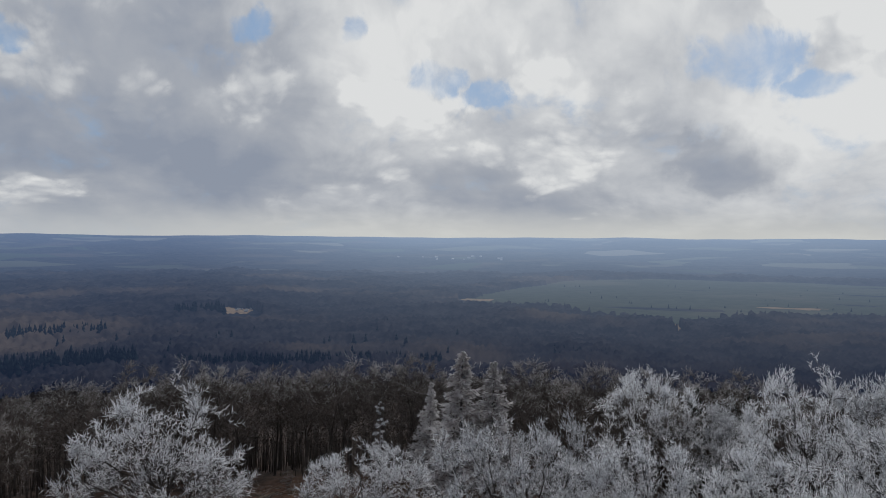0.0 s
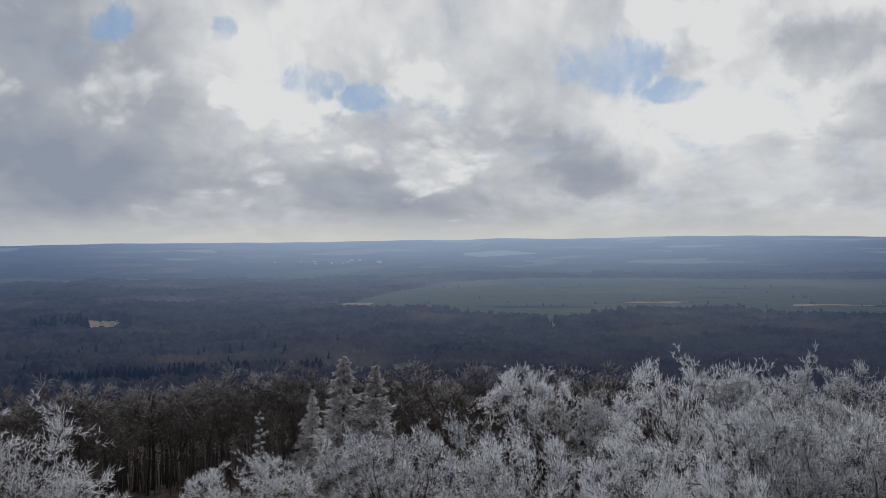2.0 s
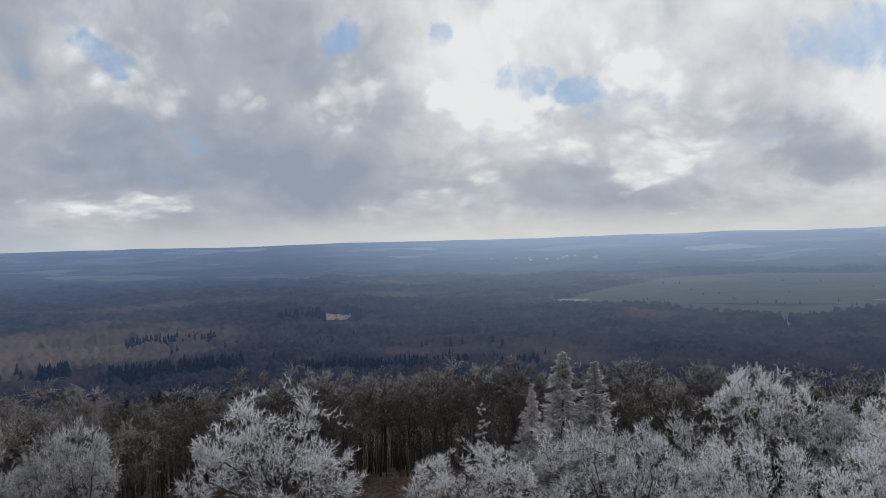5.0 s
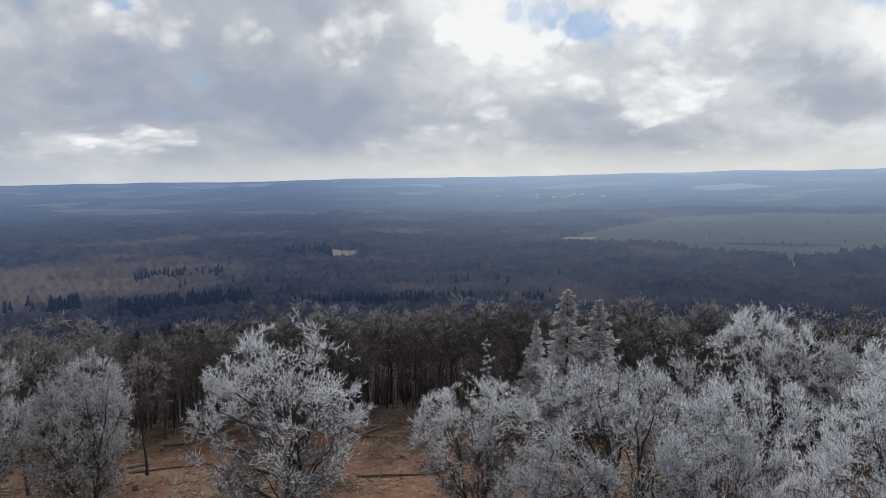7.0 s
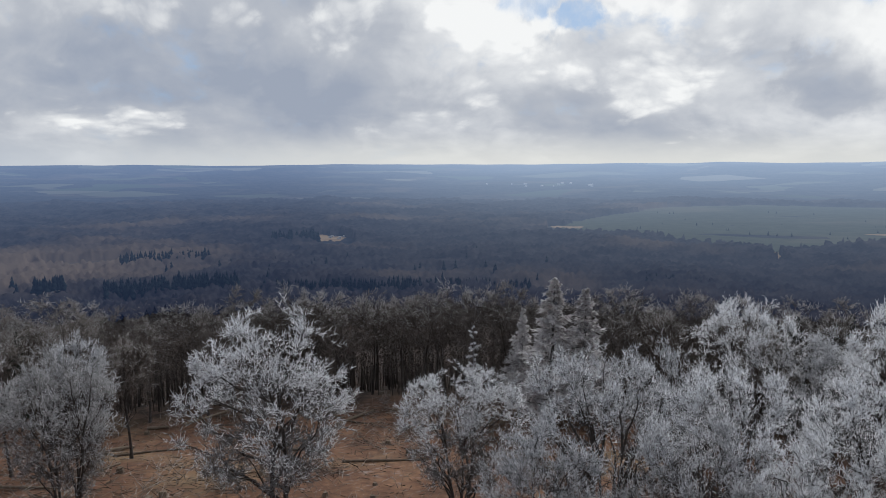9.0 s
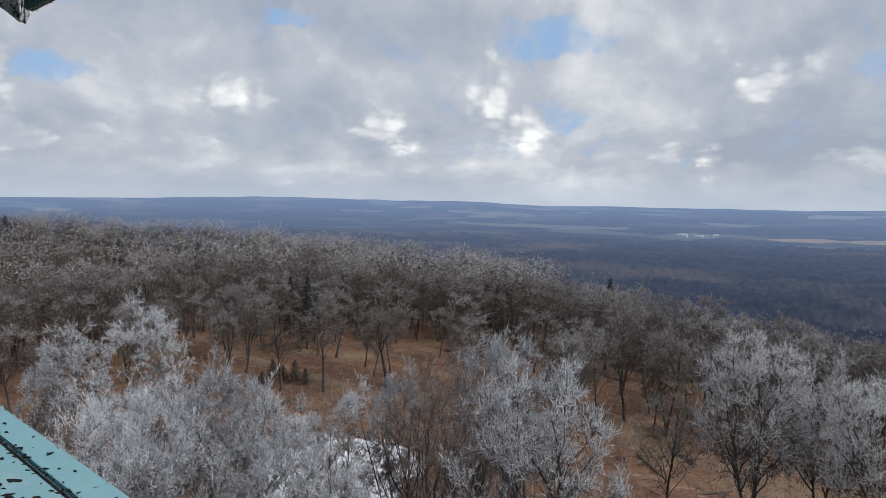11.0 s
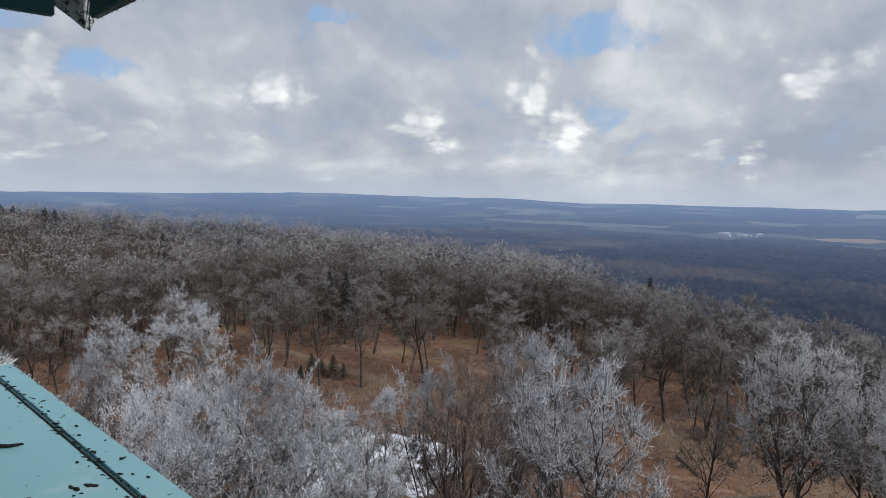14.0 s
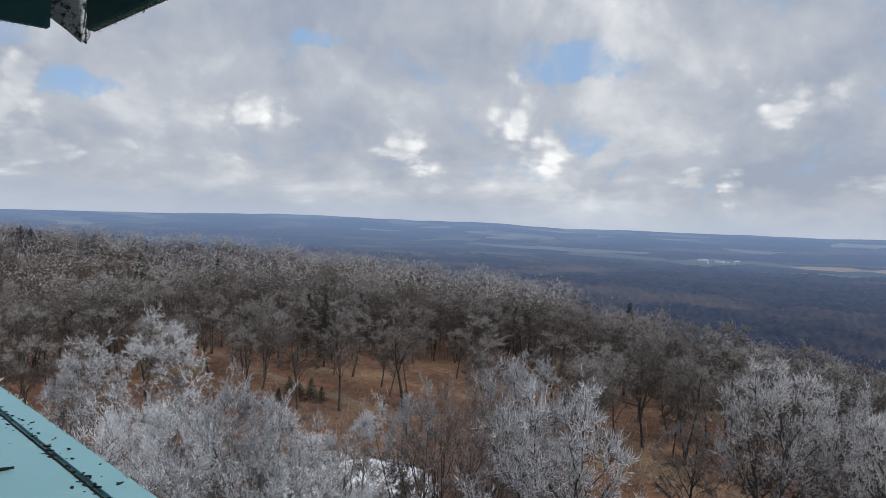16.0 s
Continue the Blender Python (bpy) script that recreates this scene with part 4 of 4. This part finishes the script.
patch("pasture", -42, -2.0, 1000, 2160, M_PASTURE, "wide green winter pasture between the woods", square=True)
patch("stubble", -39, -22.5, 1300, 1345, M_STUBBLE, "pale stubble strip along the edge of the wood")
patch("meadow", 43.2, 49.2, 745, 955, M_STUBBLE, "small straw-coloured meadow in the valley wood")
patch("quarry_floor", 14.0, 17.6, 1085, 1165, M_STUBBLE, "pale bare quarry ground in the wood", "ground")
patch("track_floor", -18.2, -16.6, 890, 1070, M_STUBBLE, "pale forest track cut through the wood", "track", True)
patch("far_meadow", 39.0, 57.0, 2720, 2930, M_STUBBLE, "long pale field far across the valley")
patch("field_strip", -3.9, -1.4, 1335, 1395, M_STUBBLE, "pale strip of field at the wood's corner")


def far_spruces(name, places, label, seed):
    """Rows of distant spruces joined in one mesh: stacked ragged cones on short trunks."""
    rng = np.random.RandomState(seed)
    b = Batch()
    for az, r, h in places:
        base = np.array(spot(az, r))
        k = 7
        for tier in range(5):
            f = tier / 5
            a = np.arange(k) * 6.283 / k + rng.uniform(0, 1)
            rad = h * 0.25 * (1 - f) * rng.uniform(0.7, 1.25, k)
            ring = base + np.column_stack([rad * np.cos(a), rad * np.sin(a), np.full(k, h * (0.08 + 0.8 * f)) + rng.uniform(-0.6, 0.6, k)])
            tip = base + np.array([rng.normal(0, 0.2), rng.normal(0, 0.2), h * (0.40 + 0.62 * f)])
            i = np.arange(k)
            b.add(np.vstack([ring, tip]), None, np.column_stack([i, (i + 1) % k, np.full(k, k)]))
    return tagged(new(name, b.mesh(name, M_FARSPRUCE)), label, "trees", kind="stuff")


fs = random.Random(5)
rows = []
for az0, az1, r0, r1, count, h0, h1 in [(33.6, 35.4, 640, 670, 34, 22, 27), (22, 31.2, 600, 640, 190, 17, 24), (0.0, 20.5, 575, 595, 230, 13, 19), (36, 42, 690, 740, 16, 14, 20), (-13, -8.5, 640, 670, 60, 13, 19),
                                     (24, 30, 860, 900, 60, 16, 21), (16, 19.5, 1040, 1080, 50, 18, 25), (-2, 30, 640, 900, 40, 14, 19), (44, 50, 905, 930, 26, 14, 18)]:
    rows += [(fs.uniform(az0, az1), fs.uniform(r0, r1), fs.uniform(h0, h1)) for _ in range(count)]
far_spruces("spruce_belt", rows, "dark belts of spruce in the valley wood", 6)
hedge = []
for _ in range(60):
    az = fs.uniform(-40, -3)
    hedge.append((az, fs.choice([1240, 1330, 1460, 1600, 1800]) + 25 * math.sin(az * 0.7) + fs.uniform(-12, 12), fs.uniform(4, 8)))
far_spruces("hedgerow", hedge, "dark hedgerow trees dotting the pasture", 8)


def village(name, az0, az1, r0, r1, count, size, label, seed):
    rng = random.Random(seed)
    for _ in range(count):
        az, r = rng.uniform(az0, az1), rng.uniform(r0, r1)
        b = spot(az, r)
        w, d, hh = size * rng.uniform(0.7, 1.6), size * rng.uniform(0.5, 0.8), size * rng.uniform(0.3, 0.5)
        turn = rng.uniform(0, 180)
        house = tagged(new("farm_building"), label, "building", name)
        house.matrix_basis = pose(b.x, b.y, b.z, 0, 0, turn)
        part("wall", boxes([((0, 0, hh / 2), (w, d, hh), 0)], M_PALEWALL, "wall"), house)
        bm = bmesh.new()
        vs = [bm.verts.new(c) for c in ((-w * .55, -d * .58, hh), (w * .55, -d * .58, hh), (w * .55, d * .58, hh), (-w * .55, d * .58, hh), (-w * .55, 0, hh * 1.7), (w * .55, 0, hh * 1.7))]
        for idx in ((0, 1, 5, 4), (2, 3, 4, 5), (0, 4, 3), (1, 2, 5), (3, 2, 1, 0)):
            bm.faces.new([vs[i] for i in idx])
        me = bpy.data.meshes.new("roof")
        bm.to_mesh(me)
        bm.free()
        me.materials.append(M_PALEWALL)
        part("roof", me, house)


village("quarry sheds", 14.2, 15.4, 1105, 1150, 6, 4.0, "pale shed on the quarry ground", 3)
village("farm across the valley", 60.2, 62.8, 2700, 2800, 10, 17, "pale farm building far across the valley", 4)
village("village on the plain", -4.5, 3.5, 3050, 3250, 12, 9, "pale distant house of a village on the plain", 5)

# ---- the tower cabin ----
U, N = Vector((-0.819, -0.574, 0)), Vector((-0.574, 0.819, 0))


def on_tower(u, n, z):
    return U * u + N * n + Vector((0, 0, EYE + z))


TURN = math.degrees(math.atan2(U.y, U.x))
tower = tagged(new("lookout_tower"), "lookout tower cabin clad in teal sheet metal, rimed at the eaves", "tower")


def tower_part(name, specs, mat, parent=tower, label="", bevel=0.0):
    return part(name, boxes([(on_tower((u0 + u1) / 2, (n0 + n1) / 2, (z0 + z1) / 2), (abs(u1 - u0), abs(n1 - n0), abs(z1 - z0)), TURN) for u0, u1, n0, n1, z0, z1 in specs], mat, name, bevel), parent, label)


tower_part("sill", [(-1.6, 2.56, 0.0, 0.443, -0.47, -0.45)], M_TEAL, label="pale teal sheet metal sill flecked with dirt")
tower_part("sill_edge", [(-1.6, 2.56, 0.451, 0.519, -0.49, -0.448)], M_TEAL, bevel=0.006, label="folded teal edge strip")
tower_part("seam", [(-1.6, 2.56, 0.4425, 0.4515, -0.475, -0.453)], M_GAP, label="black sealed seam")
tower_part("wall", [(-1.58, 2.40, 0.26, 0.45, -EYE, -0.492)], M_BOARD, label="weathered boarded tower wall")
tower_part("wall", [(-1.58, 2.40, -3.45, -3.25, -EYE, 0.72)], M_BOARD)
tower_part("wall", [(-1.58, -1.42, -3.24, 0.25, -EYE, -0.5)], M_BOARD)
tower_part("wall", [(2.22, 2.40, -3.24, 0.25, -EYE, -0.5)], M_BOARD)
tower_part("floor", [(-1.41, 2.21, -3.24, 0.25, -1.75, -1.6)], M_BOARD)
tower_part("corner_post", [(2.30, 2.42, 0.12, 0.24, -0.449, 0.72)], M_TEALDARK)
tower_part("corner_post", [(-1.56, -1.44, 0.12, 0.24, -0.449, 0.72)], M_TEALDARK)
tower_part("fascia", [(-2.50, 2.62, 0.78, 0.81, 0.555, 0.72)], M_TEALDARK, bevel=0.004)
tower_part("fascia", [(2.68, 2.71, -3.7, 0.70, 0.555, 0.72)], M_TEALDARK, bevel=0.004)
tower_part("soffit", [(-2.50, 2.67, -3.7, 0.775, 0.721, 0.76)], M_TEALDARK)


def hip_roof():
    bm = bmesh.new()
    cs = [bm.verts.new(on_tower(u, n, 0.77)) for u, n in ((-2.52, 0.82), (2.72, 0.82), (2.72, -3.72), (-2.52, -3.72))]
    top = bm.verts.new(on_tower(0.4, -1.45, 2.4))
    for i in range(4):
        bm.faces.new((cs[i], cs[(i + 1) % 4], top))
    bm.faces.new(cs)
    me = bpy.data.meshes.new("roof")
    bm.to_mesh(me)
    bm.free()
    me.materials.append(M_TEALDARK)
    return me


part("roof", hip_roof(), tower)


def hip_end():
    """Rimed end of the hip rafter: a wedge that hangs to a point at the eaves' corner, its face lumpy with ice."""
    rng = np.random.RandomState(4)
    tip = on_tower(2.66, 0.795, 0.524)
    side, back = Vector((-0.31, 0.95, 0)), Vector((-0.95, -0.31, 0))
    bm = bmesh.new()
    outline = [(0.0, 0.0), (0.012, 0.03), (0.012, 0.24), (-0.33, 0.24), (-0.30, 0.205), (-0.02, 0.005)]
    front = [bm.verts.new(tip + side * x + Vector((0, 0, z))) for x, z in outline]
    rear = [bm.verts.new(tip + side * x * 0.9 + back * 0.05 + Vector((0, 0, z + 0.01))) for x, z in outline]
    bm.faces.new(front)
    bm.faces.new(rear[::-1])
    for i in range(6):
        bm.faces.new((front[i], rear[i], rear[(i + 1) % 6], front[(i + 1) % 6]))
    bmesh.ops.triangulate(bm, faces=bm.faces[:])
    bmesh.ops.subdivide_edges(bm, edges=bm.edges[:], cuts=3, use_grid_fill=True)
    for v in bm.verts:
        v.co += Vector(rng.normal(0, 0.003, 3))
    me = bpy.data.meshes.new("hip_end")
    bm.to_mesh(me)
    bm.free()
    me.materials.append(M_RIME)
    return me


part("hip_end", hip_end(), tower, "rime-covered rafter end hanging to a point")

# ---- litter of the felling ----
fell = random.Random(33)


def log_mesh(seed, length, rad):
    """A felled stem: slightly bent, tapered, with flat cut ends and a stub of a limb."""
    rng = np.random.RandomState(seed)
    b = Batch()
    axis = shoots(rng, np.array([[-length / 2, 0, rad]]), np.array([[1.0, 0, 0]]), np.array([length]), 6, 0.03, 0.0)
    axis[:, :, 2] = rad
    b.add(*tubes(axis, np.linspace(rad, rad * 0.7, 7)[None], 8))
    for end in (0, 6):
        ring = np.arange(8) + end * 8
        c = b.n
        b.add(axis[0, end][None])
        b.t.append(np.column_stack([ring, np.roll(ring, -1), np.full(8, c)]))
    stub = axis[:, 3:4] + np.array([[[0, 0, 0], [0.15, 0.3, 0.35]]]) * length * 0.12
    b.add(*tubes(stub, np.array([[rad * 0.4, rad * 0.2]]), 5))
    return b.mesh("log", M_LOG, True)


LOGS = [log_mesh(i, ln, rd) for i, (ln, rd) in enumerate([(4.5, 0.17), (7.0, 0.21), (2.6, 0.24), (9.0, 0.16)])]
for i in range(64):
    if i < 40:
        az, r = fell.uniform(-3, 40), fell.uniform(74, 106)
    else:
        az, r = fell.uniform(55, 112), fell.uniform(70, 140)
    b = spot(az, r)
    log = tagged(new("log", LOGS[i % 4]), "felled weathered log lying on the leaf litter", "log", "felled logs")
    log.matrix_basis = pose(b.x, b.y, b.z - 0.04, 0, 0, fell.choice([fell.uniform(0, 180), 10 + fell.uniform(-18, 18)]))


def stump_mesh(seed):
    rng = np.random.RandomState(seed)
    bm = bmesh.new()
    bmesh.ops.create_cone(bm, cap_ends=True, segments=10, radius1=0.42, radius2=0.27, depth=0.6, matrix=Matrix.Translation((0, 0, 0.2)))
    for v in bm.verts:
        v.co += Vector((rng.normal(0, 0.03), rng.normal(0, 0.03), rng.normal(0, 0.03)))
    me = bpy.data.meshes.new("stump")
    bm.to_mesh(me)
    bm.free()
    me.materials.append(M_LOG)
    return me


STUMPS = [stump_mesh(i) for i in range(3)]
for i in range(46):
    az, r = (fell.uniform(-5, 42), fell.uniform(62, 106)) if i < 30 else (fell.uniform(55, 112), fell.uniform(60, 140))
    b = spot(az, r)
    st = tagged(new("stump", STUMPS[i % 3]), "sawn tree stump in the brown litter", "stump", "stumps")
    st.matrix_basis = pose(b.x, b.y, b.z, 0, 0, fell.uniform(0, 360)) @ Matrix.Scale(fell.uniform(0.7, 1.3), 4)


def strewn(name, count, az0, az1, r0, r1, length, rad, mat, label, seed, rise=0.12, clump=0):
    """Loose sticks or stems strewn over the ground, joined."""
    rng = np.random.RandomState(seed)
    if clump:
        ca, cr = rng.uniform(az0, az1, clump), np.sqrt(rng.uniform(r0 * r0, r1 * r1, clump))
        k = rng.randint(0, clump, count)
        az, r = ca[k] + rng.normal(0, 60, count) / cr[k] * 1.6, cr[k] + rng.normal(0, 1.3, count)
    else:
        az, r = rng.uniform(az0, az1, count), np.sqrt(rng.uniform(r0 * r0, r1 * r1, count))
    keep = r < np.array([clearing_edge(k) for k in az]) - 1
    az, r = az[keep], r[keep]
    count = len(r)
    x, y = -np.sin(np.radians(az)) * r, np.cos(np.radians(az)) * r
    p = np.column_stack([x, y, ground_z(x, y) + 0.05])
    a = rng.uniform(0, 6.283, count)
    ln = length * rng.uniform(0.4, 1.4, count)
    q = p + np.column_stack([np.cos(a) * ln, np.sin(a) * ln, np.abs(rng.normal(0, rise, count)) * ln])
    v, t = spikes(p, q, rad * rng.uniform(0.5, 1.3, count))
    b = Batch()
    b.add(v, None, t)
    return tagged(new(name, b.mesh(name, mat)), label, "brushwood", kind="stuff")


strewn("brushwood", 12000, -42, 114, 45, 165, 1.5, 0.035, M_BRUSH, "cut twigs and branches strewn over the clearing", 41, 0.15)
strewn("brush_heap", 5200, -5, 42, 70, 108, 1.8, 0.04, M_BRUSH, "heaps of lopped branches left after felling", 42, 0.35, clump=70)
strewn("wood_chips", 3500, -5, 60, 60, 108, 0.8, 0.05, M_LOG, "pale splinters and chips of felled wood", 46, 0.1)
strewn("dead_grass", 20000, -42, 114, 34, 160, 0.55, 0.03, M_TWIGBROWN, "dead grass and bracken tufts with frost", 43, 1.2)
strewn("rimed_grass", 9000, 45, 114, 34, 120, 0.9, 0.03, M_THINFROST, "grey frosted stems of low scrub", 44, 1.4)

for i in range(84):
    az = fell.uniform(-40, 114) if i < 36 else fell.uniform(46, 92)
    r = fell.uniform(48, 104)
    plant(-1, SHRUB, az, r, height=fell.uniform(1.4, 4.2), wide=fell.uniform(0.8, 1.3), name="shrub", label="low leafless grey shrub with frosted twigs", category="shrub", group="shrubs of the clearing")

# ---- old snow below the tower, with sticks on it ----
def snow_patch():
    rng = np.random.RandomState(9)
    us, vs = np.linspace(-1, 1, 46), np.linspace(-1, 1, 46)
    u, v = np.meshgrid(us, vs, indexing="ij")
    az, r = 87.8 + 6.8 * u, 78 + 11.5 * v
    x, y = -np.sin(np.radians(az)) * r, np.cos(np.radians(az)) * r
    edge = 1 - (u * u + v * v) + 0.35 * lumps(x, y, 0.5, 21) + 0.2 * lumps(x, y, 1.6, 22)
    z = ground_z(x, y) + np.clip(edge, -0.35, 0.25) * 0.75 + 0.06 * lumps(x, y, 2.4, 23) + rng.normal(0, 0.015, x.shape)
    verts = np.stack([x, y, z], -1).reshape(-1, 3)
    i, j = np.meshgrid(np.arange(45), np.arange(45), indexing="ij")
    k = i * 46 + j
    return mesh_from("snow", verts, np.stack([k, k + 46, k + 47, k + 1], -1).reshape(-1, 4), None, M_SNOW, True)


tagged(new("snow_patch", snow_patch()), "patch of old snow with sticks poking through", "snow", kind="structure")
strewn("snow_sticks", 1300, 82, 94, 69, 86, 2.2, 0.035, M_BRUSH, "dark sticks lying over the old snow", 45, 0.2)


def ribbon(name, stops, width, mat, label):
    """A worn track along stops of bearing and distance, laid on the ground."""
    pts = [spot(a, r) for a, r in stops]
    fine = []
    for p, q in zip(pts, pts[1:]):
        fine += [p.lerp(q, k / 12) for k in range(12)]
    fine.append(pts[-1])
    rng = random.Random(2)
    verts, quads = [], []
    for i, p in enumerate(fine):
        t = (fine[min(i + 1, len(fine) - 1)] - fine[max(i - 1, 0)]).normalized()
        s = Vector((-t.y, t.x, 0))
        for k in range(5):
            c = p + s * (k / 4 - 0.5) * width * rng.uniform(0.8, 1.2)
            verts.append((c.x, c.y, float(ground_z(c.x, c.y)) + (0.10 if 0 < k < 4 else -0.05)))
        if i:
            b = i * 5
            quads += [(b - 5 + k, b - 4 + k, b + k + 1, b + k) for k in range(4)]
    return tagged(new(name, mesh_from(name, verts, quads, None, mat, True)), label, "path", kind="structure")


ribbon("path", [(101, 165), (96, 138), (91.5, 122), (87, 110), (84, 106), (78, 110)], 3.0, M_PATH, "pale sandy track through the clearing")
for az, r, h in [(92.8, 117, 3.0), (92.0, 115, 2.4), (91.2, 114, 3.4), (93.6, 113, 2.2), (90.4, 112, 2.6)]:
    plant(-1, SPRUCE, az, r, height=h, wide=2.2, name="young_spruce", label="low dark young spruce beside the track", category="tree", group="young spruces")
for i in range(20):
    az = fell.uniform(52, 113)
    plant(-1, OPENWOOD, az, clearing_edge(az) - fell.uniform(2, 26), height=fell.uniform(9, 14), wide=fell.uniform(0.8, 1.1), name="open_grown_tree",
          label="bare grey tree lightly frosted at the clearing's edge", group="trees at the clearing's edge")


def crumbs(name, count, u0, u1, spread, n0, size, mat, label, seed):
    """Small flattened crumbs of bark, moss and rime lying on the sill, gathered along a line."""
    rng = np.random.RandomState(seed)
    bm = bmesh.new()
    for _ in range(count):
        u, nn = rng.uniform(u0, u1), n0 + rng.normal(0, spread)
        if nn > 0.50 or nn < 0.02:
            continue
        s = size * rng.uniform(0.4, 1.6)
        c = on_tower(u, nn, -0.447 if nn > 0.447 else -0.450)
        m = Matrix.Translation(c) @ pose(0, 0, 0, 0, 0, TURN + rng.normal(0, 35)) @ Matrix.Diagonal((s * rng.uniform(1.2, 3.0), s, s * 0.5, 1))
        bmesh.ops.create_icosphere(bm, subdivisions=1, radius=1.0, matrix=m)
    for v in bm.verts:
        v.co += Vector(rng.normal(0, size * 0.12, 3))
    me = bpy.data.meshes.new(name)
    bm.to_mesh(me)
    bm.free()
    me.materials.append(mat)
    return tagged(new(name, me), label, "debris", kind="stuff")


crumbs("moss_crumbs", 150, 0.8, 2.5, 0.010, 0.450, 0.0026, M_GAP, "dark moss and bark crumbs along the sill seam", 3)
crumbs("bark_crumbs", 60, 0.8, 2.5, 0.022, 0.472, 0.0024, M_GAP, "scattered dark bark crumbs on the sill", 4)
crumbs("moss_clump", 14, 1.30, 1.42, 0.012, 0.385, 0.004, M_GAP, "clump of dark moss on the sill", 5)


def rime_tuft(name, u0, u1, n0, n1, z0, count, length, down, label, seed):
    """Feathery rime needles grown on an edge."""
    rng = np.random.RandomState(seed)
    base = np.array([on_tower(rng.uniform(u0, u1), rng.uniform(n0, n1), z0) for _ in range(count)])
    way = rng.normal(0, 1, (count, 3)) * np.array([1, 1, 0.5]) + np.array([0, 0, -1.0 if down else 1.0])
    way /= np.linalg.norm(way, axis=1, keepdims=True)
    v, t = spikes(base, base + way * (length * rng.uniform(0.3, 1.2, count))[:, None], np.full(count, length * 0.16))
    b = Batch()
    b.add(v, None, t)
    return tagged(part(name, b.mesh(name, M_RIME), tower, label), kind="stuff")


rime_tuft("rime_crust", 2.40, 2.56, 0.43, 0.51, -0.449, 260, 0.035, False, "white rime crust at the sill corner", 6)
rime_tuft("rime_crust", 0.8, 2.55, 0.510, 0.518, -0.449, 140, 0.012, False, "thin rime along the sill edge", 7)
rime_tuft("rime_fringe", 1.6, 2.61, 0.785, 0.805, 0.557, 420, 0.012, True, "rime fringe under the eaves board", 8)
rime_tuft("rime_fringe", 2.685, 2.705, 0.1, 0.69, 0.557, 160, 0.012, True, "rime fringe under the eaves board", 9)
twig_axis = np.array([[on_tower(1.74, 0.285, -0.446), on_tower(1.70, 0.32, -0.446), on_tower(1.675, 0.348, -0.446), on_tower(1.67, 0.372, -0.445)]])
stick = Batch()
stick.add(*tubes(twig_axis, np.array([[0.004, 0.004, 0.0035, 0.002]]), 6))
tagged(new("twig", stick.mesh("twig", M_GAP, True)), "short dark twig lying on the teal sill", "twig")
